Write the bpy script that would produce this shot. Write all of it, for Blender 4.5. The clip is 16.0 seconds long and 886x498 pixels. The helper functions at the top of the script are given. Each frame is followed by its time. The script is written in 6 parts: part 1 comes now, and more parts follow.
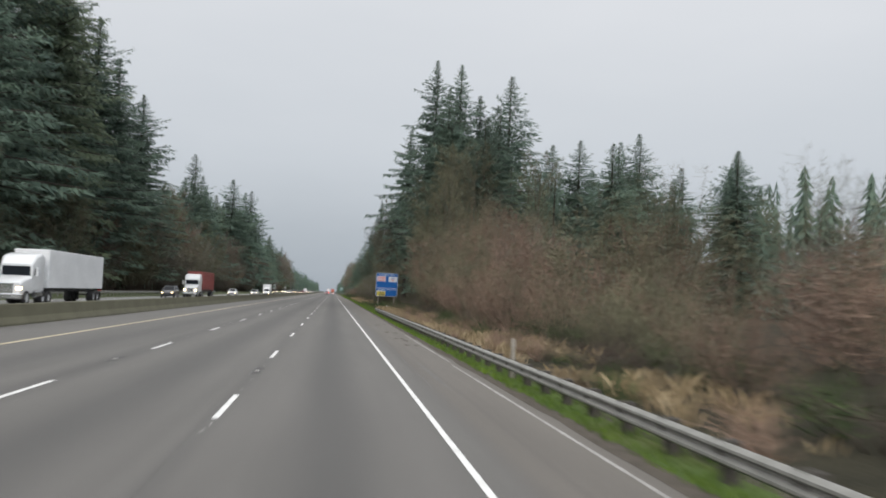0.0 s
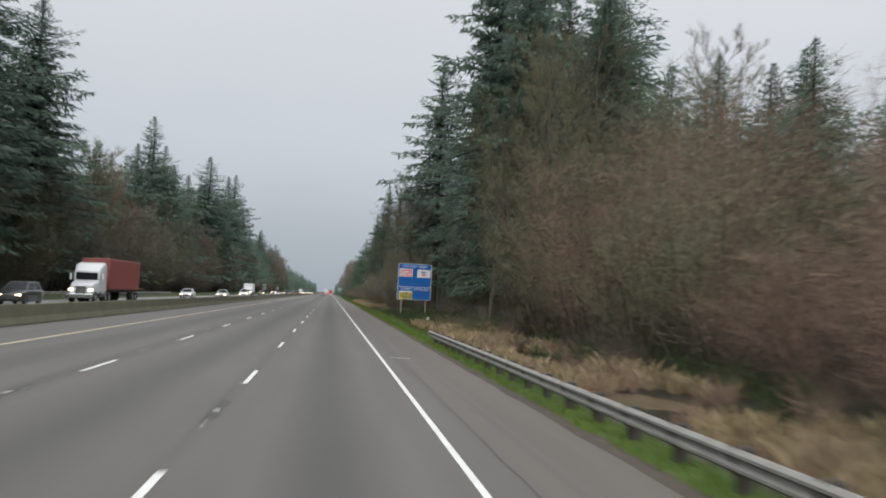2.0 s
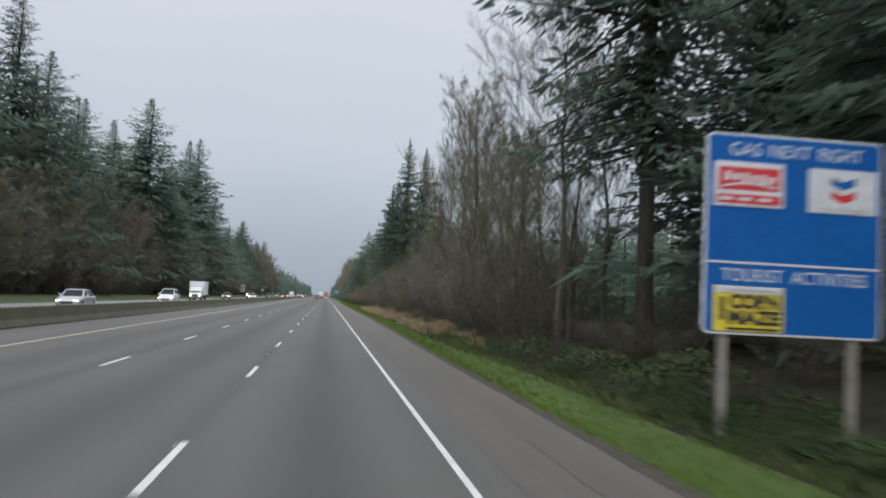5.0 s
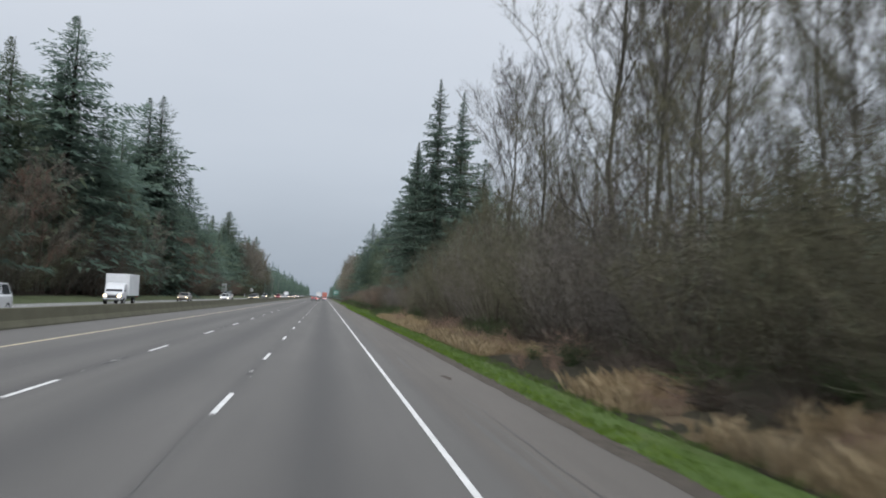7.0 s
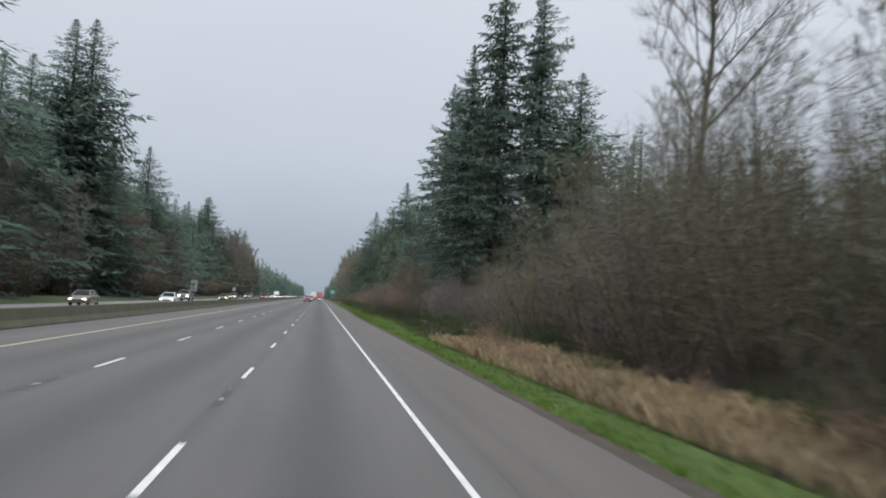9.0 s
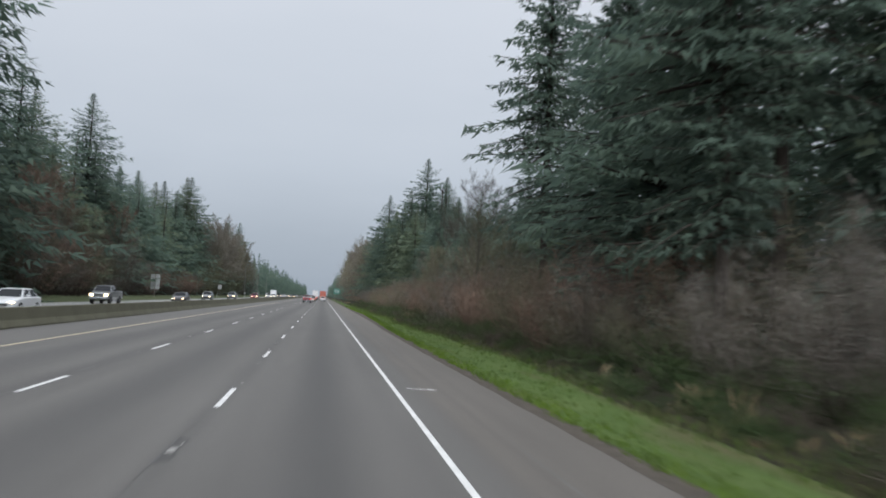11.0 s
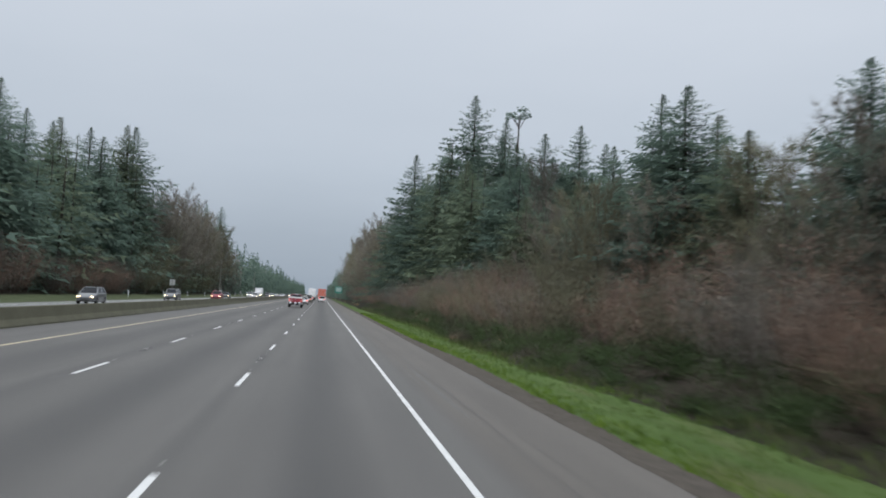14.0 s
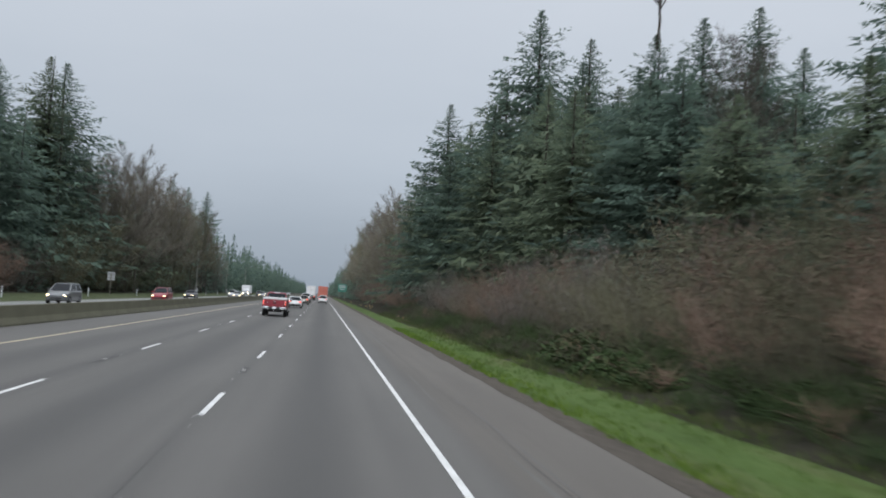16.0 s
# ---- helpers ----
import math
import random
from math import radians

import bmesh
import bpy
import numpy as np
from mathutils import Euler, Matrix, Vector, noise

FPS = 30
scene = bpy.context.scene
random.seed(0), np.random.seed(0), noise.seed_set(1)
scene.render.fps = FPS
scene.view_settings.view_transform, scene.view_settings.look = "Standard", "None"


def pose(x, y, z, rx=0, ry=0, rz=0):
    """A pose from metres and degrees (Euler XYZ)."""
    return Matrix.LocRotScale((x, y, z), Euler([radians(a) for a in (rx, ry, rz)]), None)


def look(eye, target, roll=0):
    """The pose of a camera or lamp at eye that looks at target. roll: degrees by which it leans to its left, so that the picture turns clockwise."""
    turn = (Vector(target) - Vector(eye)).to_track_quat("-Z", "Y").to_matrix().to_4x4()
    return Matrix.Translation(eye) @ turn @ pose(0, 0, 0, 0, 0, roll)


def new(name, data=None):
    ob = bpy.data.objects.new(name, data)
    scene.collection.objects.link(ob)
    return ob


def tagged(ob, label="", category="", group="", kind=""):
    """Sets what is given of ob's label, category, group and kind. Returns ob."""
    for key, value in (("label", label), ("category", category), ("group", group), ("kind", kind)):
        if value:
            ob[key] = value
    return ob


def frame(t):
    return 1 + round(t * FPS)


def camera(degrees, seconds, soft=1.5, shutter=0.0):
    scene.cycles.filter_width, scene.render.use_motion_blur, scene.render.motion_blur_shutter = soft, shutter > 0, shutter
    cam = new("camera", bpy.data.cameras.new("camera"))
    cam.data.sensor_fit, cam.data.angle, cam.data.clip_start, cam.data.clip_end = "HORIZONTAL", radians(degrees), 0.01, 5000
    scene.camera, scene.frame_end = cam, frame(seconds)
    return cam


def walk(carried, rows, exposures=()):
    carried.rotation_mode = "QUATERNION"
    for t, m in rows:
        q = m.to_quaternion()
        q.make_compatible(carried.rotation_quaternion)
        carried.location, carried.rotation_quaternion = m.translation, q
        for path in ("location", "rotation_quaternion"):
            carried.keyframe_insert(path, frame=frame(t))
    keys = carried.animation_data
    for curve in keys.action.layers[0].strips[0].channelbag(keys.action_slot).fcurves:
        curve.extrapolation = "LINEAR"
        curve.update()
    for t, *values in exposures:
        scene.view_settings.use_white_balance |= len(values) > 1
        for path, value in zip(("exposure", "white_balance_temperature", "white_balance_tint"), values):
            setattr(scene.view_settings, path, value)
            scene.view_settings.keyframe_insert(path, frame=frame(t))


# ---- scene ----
cam = camera(56.9, 16.0, 1.85, 0.4)
# seconds, eye (x, y, z), heading, upward tilt, lean to the left (degrees)
PATH = [
    (0.0, -1.942, -0.11, 2.222, -7.52, 3.37, 2.98),
    (0.5, -1.939, 13.71, 2.222, -7.45, 3.44, 2.98),
    (1.0, -1.936, 27.63, 2.222, -7.45, 3.56, 2.98),
    (1.5, -1.929, 41.71, 2.221, -7.61, 3.44, 2.98),
    (2.0, -1.916, 55.62, 2.221, -7.66, 3.44, 2.98),
    (2.5, -1.9, 69.35, 2.221, -7.67, 3.52, 2.98),
    (3.0, -1.888, 83.2, 2.221, -7.73, 3.53, 2.98),
    (3.5, -1.881, 97.15, 2.22, -7.89, 3.53, 2.98),
    (4.0, -1.878, 111.04, 2.22, -7.91, 3.58, 2.98),
    (6.5, -1.902, 180.27, 2.221, -8.04, 3.69, 2.98),
    (7.0, -1.908, 193.91, 2.221, -8.06, 3.71, 2.98),
    (7.5, -1.917, 207.5, 2.221, -8.15, 3.65, 2.98),
    (8.0, -1.927, 221.05, 2.221, -8.27, 3.58, 2.98),
    (8.5, -1.936, 234.73, 2.222, -8.33, 3.64, 2.98),
    (9.0, -1.942, 248.57, 2.222, -8.39, 3.73, 2.98),
    (11.5, -1.898, 316.38, 2.221, -8.15, 3.64, 2.98),
    (12.0, -1.918, 330.05, 2.221, -8.2, 3.55, 2.98),
    (12.5, -1.938, 343.85, 2.222, -8.32, 3.55, 2.98),
    (13.0, -1.952, 357.75, 2.222, -8.17, 3.55, 2.98),
    (13.5, -1.957, 371.38, 2.222, -8.13, 3.58, 2.98),
    (14.0, -1.946, 384.77, 2.222, -8.26, 3.63, 2.98),
    (14.5, -1.913, 398.11, 2.221, -8.34, 3.58, 2.98),
    (15.0, -1.866, 411.45, 2.22, -8.38, 3.55, 2.98),
    (15.5, -1.825, 424.8, 2.219, -8.26, 3.55, 2.98),
    (16.0, -1.798, 438.18, 2.219, -8.16, 3.54, 2.98),
]


def gaze(x, y, z, heading, tilt, lean):
    a, b = radians(heading), radians(tilt)
    way = Vector((-math.sin(a) * math.cos(b), math.cos(a) * math.cos(b), math.sin(b)))
    eye = Vector((x, y, z))
    return look(eye, eye + way, lean)


walk(cam, [(r[0], gaze(*r[1:])) for r in PATH], [(0.0, 0.08, 6830, 10), (2.5, 0.04, 6750, 10), (3.5, 0.03, 6530, 10), (4.5, 0.03, 6440, 10), (12.0, 0.0, 6430, 10), (14.0, -0.06, 6340, 9), (16.0, -0.12, 6350, 9)])

# ---------------------------------------------------------------- daylight
world = bpy.data.worlds.new("overcast")
scene.world = world
world.use_nodes = True
wn, wl = world.node_tree.nodes, world.node_tree.links
wn.clear()
w_out, w_bg = wn.new("ShaderNodeOutputWorld"), wn.new("ShaderNodeBackground")
w_sky = wn.new("ShaderNodeTexSky")
w_sky.sky_type, w_sky.sun_disc = "NISHITA", False
w_sky.sun_elevation, w_sky.sun_rotation = radians(21), radians(199)
w_sky.air_density, w_sky.dust_density, w_sky.ozone_density = 1.0, 3.0, 1.0
w_hsv = wn.new("ShaderNodeHueSaturation")
w_hsv.inputs["Saturation"].default_value = 0.25
w_hsv.inputs["Value"].default_value = 0.10
w_geo = wn.new("ShaderNodeTexCoord")
w_sep = wn.new("ShaderNodeSeparateXYZ")
w_map = wn.new("ShaderNodeMapping")
w_map.inputs["Scale"].default_value = (1.2, 1.2, 4.0)
w_noise = wn.new("ShaderNodeTexNoise")
w_noise.inputs["Scale"].default_value, w_noise.inputs["Detail"].default_value = 2.2, 4.0
w_add = wn.new("ShaderNodeMath")
w_add.operation = "MULTIPLY_ADD"
w_add.inputs[1].default_value, w_add.inputs[2].default_value = 0.13, -0.065
w_sum = wn.new("ShaderNodeMath")
w_ramp = wn.new("ShaderNodeValToRGB")
w_ramp.color_ramp.elements[0].position, w_ramp.color_ramp.elements[0].color = 0.0, (0.365, 0.425, 0.50, 1)
w_ramp.color_ramp.elements[1].position, w_ramp.color_ramp.elements[1].color = 1.0, (1.95, 2.03, 2.14, 1)
mid = w_ramp.color_ramp.elements.new(0.16)
mid.color = (0.55, 0.61, 0.69, 1)
mid = w_ramp.color_ramp.elements.new(0.40)
mid.color = (0.72, 0.765, 0.84, 1)
w_mix = wn.new("ShaderNodeMixRGB")
w_mix.inputs[0].default_value = 0.9
wl.new(w_geo.outputs["Generated"], w_sep.inputs[0])
wl.new(w_geo.outputs["Generated"], w_map.inputs[0])
wl.new(w_map.outputs[0], w_noise.inputs["Vector"])
wl.new(w_noise.outputs["Fac"], w_add.inputs[0])
wl.new(w_sep.outputs["Z"], w_sum.inputs[0])
wl.new(w_add.outputs[0], w_sum.inputs[1])
wl.new(w_sum.outputs[0], w_ramp.inputs[0])
wl.new(w_sky.outputs[0], w_hsv.inputs["Color"])
wl.new(w_hsv.outputs[0], w_mix.inputs[1])
wl.new(w_ramp.outputs[0], w_mix.inputs[2])
wl.new(w_mix.outputs[0], w_bg.inputs[0])
# the unseen sky on the sun's side is raised, added to brighten the trees
w_side = wn.new("ShaderNodeMapRange")
w_side.interpolation_type = "SMOOTHSTEP"
w_side.inputs["From Min"].default_value, w_side.inputs["From Max"].default_value = 0.35, -1.0
w_side.inputs["To Min"].default_value, w_side.inputs["To Max"].default_value = 1.0, 2.6
wl.new(w_sep.outputs["Y"], w_side.inputs[0])
wl.new(w_side.outputs[0], w_bg.inputs[1])
wl.new(w_bg.outputs[0], w_out.inputs[0])

sun = new("sun", bpy.data.lights.new("sun", "SUN"))
sun.data.energy, sun.data.angle, sun.data.color = 1.5, radians(40), (1.0, 0.975, 0.94)
sun.matrix_world = look((0, 0, 50), (0.3 * 30, 0.85 * 30, 50 - 10.5))


# ---------------------------------------------------------------- materials
def shade(name, rough=0.8, metal=0.0):
    m = bpy.data.materials.new(name)
    m.use_nodes = True
    b = m.node_tree.nodes["Principled BSDF"]
    b.inputs["Roughness"].default_value, b.inputs["Metallic"].default_value = rough, metal
    return m, m.node_tree.nodes, m.node_tree.links, b


def ramp(nodes, links, source, stops):
    r = nodes.new("ShaderNodeValToRGB")
    e = r.color_ramp.elements
    e[0].position, e[0].color = stops[0][0], (*stops[0][1], 1)
    e[1].position, e[1].color = stops[-1][0], (*stops[-1][1], 1)
    for p, c in stops[1:-1]:
        e.new(p).color = (*c, 1)
    links.new(source, r.inputs[0])
    return r.outputs[0]


def coords(nodes, links, scale=(1, 1, 1), kind="Object"):
    tc, mp = nodes.new("ShaderNodeTexCoord"), nodes.new("ShaderNodeMapping")
    mp.inputs["Scale"].default_value = scale
    links.new(tc.outputs[kind], mp.inputs[0])
    return mp.outputs[0]


def speckle(nodes, links, where, scale, detail=4.0):
    n = nodes.new("ShaderNodeTexNoise")
    n.inputs["Scale"].default_value, n.inputs["Detail"].default_value = scale, detail
    links.new(where, n.inputs["Vector"])
    return n.outputs["Fac"]


def blend(nodes, links, kind, fac, a, b):
    x = nodes.new("ShaderNodeMixRGB")
    x.blend_type = kind
    for k, v in enumerate((fac, a, b)):
        if isinstance(v, (int, float)):
            x.inputs[k].default_value = v
        elif isinstance(v, tuple):
            x.inputs[k].default_value = (*v, 1)
        else:
            links.new(v, x.inputs[k])
    return x.outputs[0]


def bump(nodes, links, height, b, strength=0.4, distance=0.02):
    u = nodes.new("ShaderNodeBump")
    u.inputs["Strength"].default_value, u.inputs["Distance"].default_value = strength, distance
    links.new(height, u.inputs["Height"])
    links.new(u.outputs[0], b.inputs["Normal"])


def worn(name, low, high, rough=0.8, metal=0.0, fine=20.0, coarse=1.5, relief=0.0, kind="Object", depth=0.02, scale=(1, 1, 1)):
    """A surface whose colour wanders between two tones at a fine and a coarse scale."""
    m, n, l, b = shade(name, rough, metal)
    c = coords(n, l, scale, kind)
    f, g = speckle(n, l, c, fine), speckle(n, l, c, coarse, 3)
    both = blend(n, l, "MIX", 0.5, f, g)
    if rough > 0.93:
        b.inputs["Specular IOR Level"].default_value = 0.1
    l.new(ramp(n, l, both, [(0.32, low), (0.68, high)]), b.inputs["Base Color"])
    if relief:
        bump(n, l, f, b, relief, depth)
    return m


def leafy(name, low, high, tip, spread=0.25, through_light=0.0):
    """Foliage or twigs: tone by piece and by plant; leaves let some light through."""
    m, n, l, b = shade(name, 0.85)
    b.inputs["Specular IOR Level"].default_value = 0.08
    g, o = n.new("ShaderNodeNewGeometry"), n.new("ShaderNodeObjectInfo")
    c = ramp(n, l, g.outputs["Random Per Island"], [(0.0, low), (0.7, high), (1.0, tip)])
    h = n.new("ShaderNodeHueSaturation")
    v = n.new("ShaderNodeMapRange")
    v.inputs["To Min"].default_value, v.inputs["To Max"].default_value = 1 - spread, 1 + spread
    l.new(o.outputs["Random"], v.inputs[0])
    l.new(v.outputs[0], h.inputs["Value"])
    l.new(c, h.inputs["Color"])
    patch_ = speckle(n, l, coords(n, l, kind="Object"), 0.22, 3)
    c2 = blend(n, l, "MULTIPLY", 1.0, h.outputs[0], ramp(n, l, patch_, [(0.3, (0.8, 0.82, 0.86)), (0.7, (1.18, 1.15, 1.08))]))
    l.new(c2, b.inputs["Base Color"])
    if through_light:
        t, x = n.new("ShaderNodeBsdfTranslucent"), n.new("ShaderNodeMixShader")
        l.new(c2, t.inputs["Color"])
        x.inputs[0].default_value = through_light
        l.new(b.outputs[0], x.inputs[1])
        l.new(t.outputs[0], x.inputs[2])
        l.new(x.outputs[0], n["Material Output"].inputs["Surface"])
    return m


def asphalt(name, lanes, dark=(0.052, 0.0492, 0.0462), pale=(0.098, 0.0925, 0.0865), shoulder=0.0):
    """Grey road surface; oil bands run along the middle of each lane (lanes: their middles and half widths)."""
    m, n, l, b = shade(name, 0.82)
    c = coords(n, l)
    fine, mid_, streak = speckle(n, l, c, 60, 6), speckle(n, l, coords(n, l, (1.0, 0.12, 1)), 0.9, 5), speckle(n, l, coords(n, l, (1.6, 0.035, 1)), 1.0, 4)
    base = ramp(n, l, blend(n, l, "MIX", 0.45, blend(n, l, "MIX", 0.5, mid_, streak), fine), [(0.3, dark), (0.7, pale)])
    sep = n.new("ShaderNodeSeparateXYZ")
    l.new(coords(n, l), sep.inputs[0])
    for x, half, depth in lanes:
        d = n.new("ShaderNodeMath")
        d.operation = "SUBTRACT"
        l.new(sep.outputs["X"], d.inputs[0])
        d.inputs[1].default_value = x
        a = n.new("ShaderNodeMath")
        a.operation = "ABSOLUTE"
        l.new(d.outputs[0], a.inputs[0])
        r = n.new("ShaderNodeMapRange")
        r.interpolation_type = "SMOOTHSTEP"
        r.inputs["From Min"].default_value, r.inputs["From Max"].default_value = half * 0.05, half
        r.inputs["To Min"].default_value, r.inputs["To Max"].default_value = depth, 0.0
        l.new(a.outputs[0], r.inputs[0])
        k = n.new("ShaderNodeMath")
        k.operation = "MULTIPLY"
        l.new(r.outputs[0], k.inputs[0])
        l.new(ramp(n, l, streak, [(0.2, (0.55, 0.55, 0.55)), (0.75, (1.1, 1.1, 1.1))]), k.inputs[1])
        base = blend(n, l, "MIX", k.outputs[0], base, (0.03, 0.029, 0.029))
    if shoulder:
        r = n.new("ShaderNodeMapRange")
        r.interpolation_type = "SMOOTHSTEP"
        r.inputs["From Min"].default_value, r.inputs["From Max"].default_value = shoulder, shoulder + 0.5
        l.new(sep.outputs["X"], r.inputs[0])
        base = blend(n, l, "MIX", r.outputs[0], base, blend(n, l, "MULTIPLY", 1.0, base, (1.06, 1.0, 0.94)))
    l.new(base, b.inputs["Base Color"])
    bump(n, l, fine, b, 0.5, 0.006)
    return m


M_ROAD = asphalt("road asphalt", [(-1.86, 1.0, 0.66), (-5.55, 1.15, 0.6), (-9.3, 1.1, 0.52), (-3.74, 0.3, 0.3), (-7.5, 0.55, 0.42), (0.62, 0.3, 0.2), (1.2, 0.12, 0.18)], shoulder=0.35)
M_FAR_ROAD = asphalt("pale asphalt", [(-19, 0.8, 0.3), (-23, 0.8, 0.3), (-27, 0.8, 0.3)], (0.11, 0.11, 0.11), (0.2, 0.2, 0.195))
M_WHITE = worn("worn white paint", (0.36, 0.36, 0.35), (0.62, 0.62, 0.61), 0.7, fine=35, coarse=2)
M_YELLOW = worn("worn yellow paint", (0.31, 0.265, 0.165), (0.48, 0.425, 0.29), 0.7, fine=35, coarse=2)
M_SEAL_AND_SHADOW = worn("dark crack seal and groove shadow", (0.02, 0.02, 0.02), (0.055, 0.053, 0.052), 0.6, fine=30, coarse=3)
M_SEAM = worn("pale worn seam", (0.064, 0.0605, 0.0565), (0.1, 0.095, 0.089), 0.85, fine=30, coarse=0.8)
M_OLD_LINE = worn("faded road paint", (0.14, 0.135, 0.127), (0.28, 0.275, 0.262), 0.8, fine=25, coarse=2)
M_GROUND = worn("forest soil and litter", (0.013, 0.013, 0.009), (0.035, 0.032, 0.021), 0.95, fine=9, coarse=0.6, relief=0.8, depth=0.08)
M_CONCRETE = worn("mossy stained concrete", (0.052, 0.05, 0.03), (0.1, 0.095, 0.06), 0.9, fine=14, coarse=0.5, relief=0.3, kind="Object")
M_STEEL = worn("weathered galvanised steel", (0.125, 0.125, 0.115), (0.245, 0.243, 0.228), 0.75, 0.15, fine=10, coarse=1.6, relief=0.15, depth=0.01, scale=(1, 1.2, 0.5))
M_POST_WOOD = worn("weathered dark timber", (0.018, 0.016, 0.013), (0.05, 0.043, 0.036), 0.9, fine=25, coarse=3, relief=0.5)
M_GRASS = leafy("short green grass", (0.038, 0.064, 0.015), (0.064, 0.104, 0.024), (0.1, 0.132, 0.042), 0.1)
M_FRESH = leafy("fresh spring grass", (0.05, 0.088, 0.012), (0.078, 0.128, 0.018), (0.11, 0.155, 0.03), 0.1)
M_ROUGH = leafy("rough dull grass", (0.036, 0.047, 0.02), (0.058, 0.07, 0.03), (0.096, 0.09, 0.05), 0.1)
M_STRAW = leafy("dry tawny grass", (0.138, 0.104, 0.064), (0.213, 0.166, 0.104), (0.3, 0.242, 0.16), 0.15)
M_NEEDLE = leafy("fir needles", (0.09, 0.129, 0.106), (0.114, 0.16, 0.13), (0.124, 0.17, 0.137), 0.2, 0.55)
M_CEDAR = leafy("cedar sprays", (0.1, 0.13, 0.092), (0.134, 0.168, 0.116), (0.156, 0.19, 0.13), 0.2, 0.55)
M_BARK = worn("conifer bark", (0.022, 0.019, 0.017), (0.062, 0.054, 0.047), 0.95, fine=8, coarse=1.2, relief=0.9, depth=0.06, scale=(1, 1, 0.25))
M_PALE_BARK = worn("mossy alder bark", (0.036, 0.034, 0.027), (0.09, 0.084, 0.069), 0.95, fine=8, coarse=0.8, relief=0.6, depth=0.04, scale=(1, 1, 0.3))
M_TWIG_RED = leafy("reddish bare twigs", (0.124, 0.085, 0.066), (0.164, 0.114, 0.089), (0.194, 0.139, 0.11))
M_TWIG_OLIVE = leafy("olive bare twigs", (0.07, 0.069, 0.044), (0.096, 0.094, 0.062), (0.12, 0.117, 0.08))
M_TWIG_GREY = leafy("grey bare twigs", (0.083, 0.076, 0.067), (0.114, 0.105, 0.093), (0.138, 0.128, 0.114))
# grey and olive twigs again, lightened in colour against self-shadow and for haze
M_TWIG_GREY_LIT = leafy("grey bare twigs, lit copy", (0.115, 0.104, 0.088), (0.152, 0.138, 0.116), (0.18, 0.164, 0.14))
M_TWIG_OLIVE_LIT = leafy("olive bare twigs, lit copy", (0.094, 0.09, 0.062), (0.126, 0.121, 0.084), (0.152, 0.146, 0.104))
# darkened copy of the grey twigs: a silhouette against the sky, put into colour
M_TWIG_GREY_SHADED = leafy("grey bare twigs, shaded copy", (0.046, 0.042, 0.038), (0.066, 0.061, 0.055), (0.086, 0.079, 0.07))
M_BROOM = leafy("dark evergreen twigs", (0.022, 0.036, 0.016), (0.04, 0.062, 0.026), (0.062, 0.09, 0.036))
M_STALK = worn("dark shrub stems", (0.036, 0.03, 0.025), (0.085, 0.07, 0.058), 0.95, fine=12, coarse=1.0)
M_BRAMBLE = leafy("bramble leaves", (0.028, 0.046, 0.019), (0.048, 0.074, 0.03), (0.074, 0.1, 0.045))


def turf(name):
    """Winter turf: green of several tones, brown in places."""
    m, n, l, b = shade(name, 0.95)
    f, g = speckle(n, l, coords(n, l), 14, 5), speckle(n, l, coords(n, l, (1.0, 0.25, 1)), 0.9, 5)
    green = ramp(n, l, blend(n, l, "MIX", 0.6, f, g), [(0.3, (0.040, 0.064, 0.018)), (0.5, (0.058, 0.092, 0.026)), (0.7, (0.083, 0.112, 0.04))])
    old = ramp(n, l, speckle(n, l, coords(n, l, (0.9, 0.16, 1)), 0.7, 6), [(0.53, (0, 0, 0)), (0.72, (0.7, 0.7, 0.7))])
    l.new(blend(n, l, "MIX", old, green, (0.088, 0.076, 0.044)), b.inputs["Base Color"])
    b.inputs["Specular IOR Level"].default_value = 0.1
    bump(n, l, f, b, 0.8, 0.06)
    return m


M_TURF = turf("green turf")
M_STRAW_MAT = worn("matted dry grass", (0.042, 0.033, 0.021), (0.135, 0.103, 0.065), 0.95, fine=9, coarse=0.9, relief=1.0, depth=0.15)
M_TURF_DULL = worn("dull winter turf", (0.04, 0.05, 0.026), (0.085, 0.1, 0.05), 0.95, fine=12, coarse=0.5, relief=0.6, depth=0.05)
M_GRAVEL = worn("dark shoulder gravel", (0.042, 0.037, 0.031), (0.098, 0.085, 0.072), 0.95, fine=40, coarse=3, relief=0.8, depth=0.03)


def plain(name, colour, rough=0.5, metal=0.0, coat=0.0, vary=0.12):
    m, n, l, b = shade(name, rough, metal)
    c = speckle(n, l, coords(n, l), 3.0, 3)
    lo = tuple(k * (1 - vary) for k in colour)
    hi = tuple(min(1, k * (1 + vary)) for k in colour)
    l.new(ramp(n, l, c, [(0.3, lo), (0.7, hi)]), b.inputs["Base Color"])
    b.inputs["Coat Weight"].default_value = coat
    return m


def glow(name, colour, strength):
    m, n, l, b = shade(name, 0.3)
    b.inputs["Base Color"].default_value = (*colour, 1)
    b.inputs["Emission Color"].default_value = (*colour, 1)
    b.inputs["Emission Strength"].default_value = strength
    return m


M_RED = plain("dark red car paint", (0.17, 0.0075, 0.018), 0.3, 0.0, 0.3)
M_BODY_WHITE = plain("white car paint", (0.48, 0.49, 0.5), 0.3, 0.0, 0.5, 0.05)
M_BODY_GREY = plain("grey car paint", (0.12, 0.125, 0.13), 0.3, 0.3, 0.5)
M_BODY_DARK = plain("dark car paint", (0.03, 0.03, 0.034), 0.3, 0.2, 0.5)
M_BODY_TAN = plain("bronze car paint", (0.16, 0.13, 0.1), 0.3, 0.3, 0.5)
M_SILVER = plain("silver lower trim", (0.42, 0.43, 0.44), 0.35, 0.6)
M_CHROME = plain("chrome", (0.45, 0.46, 0.47), 0.22, 1.0)
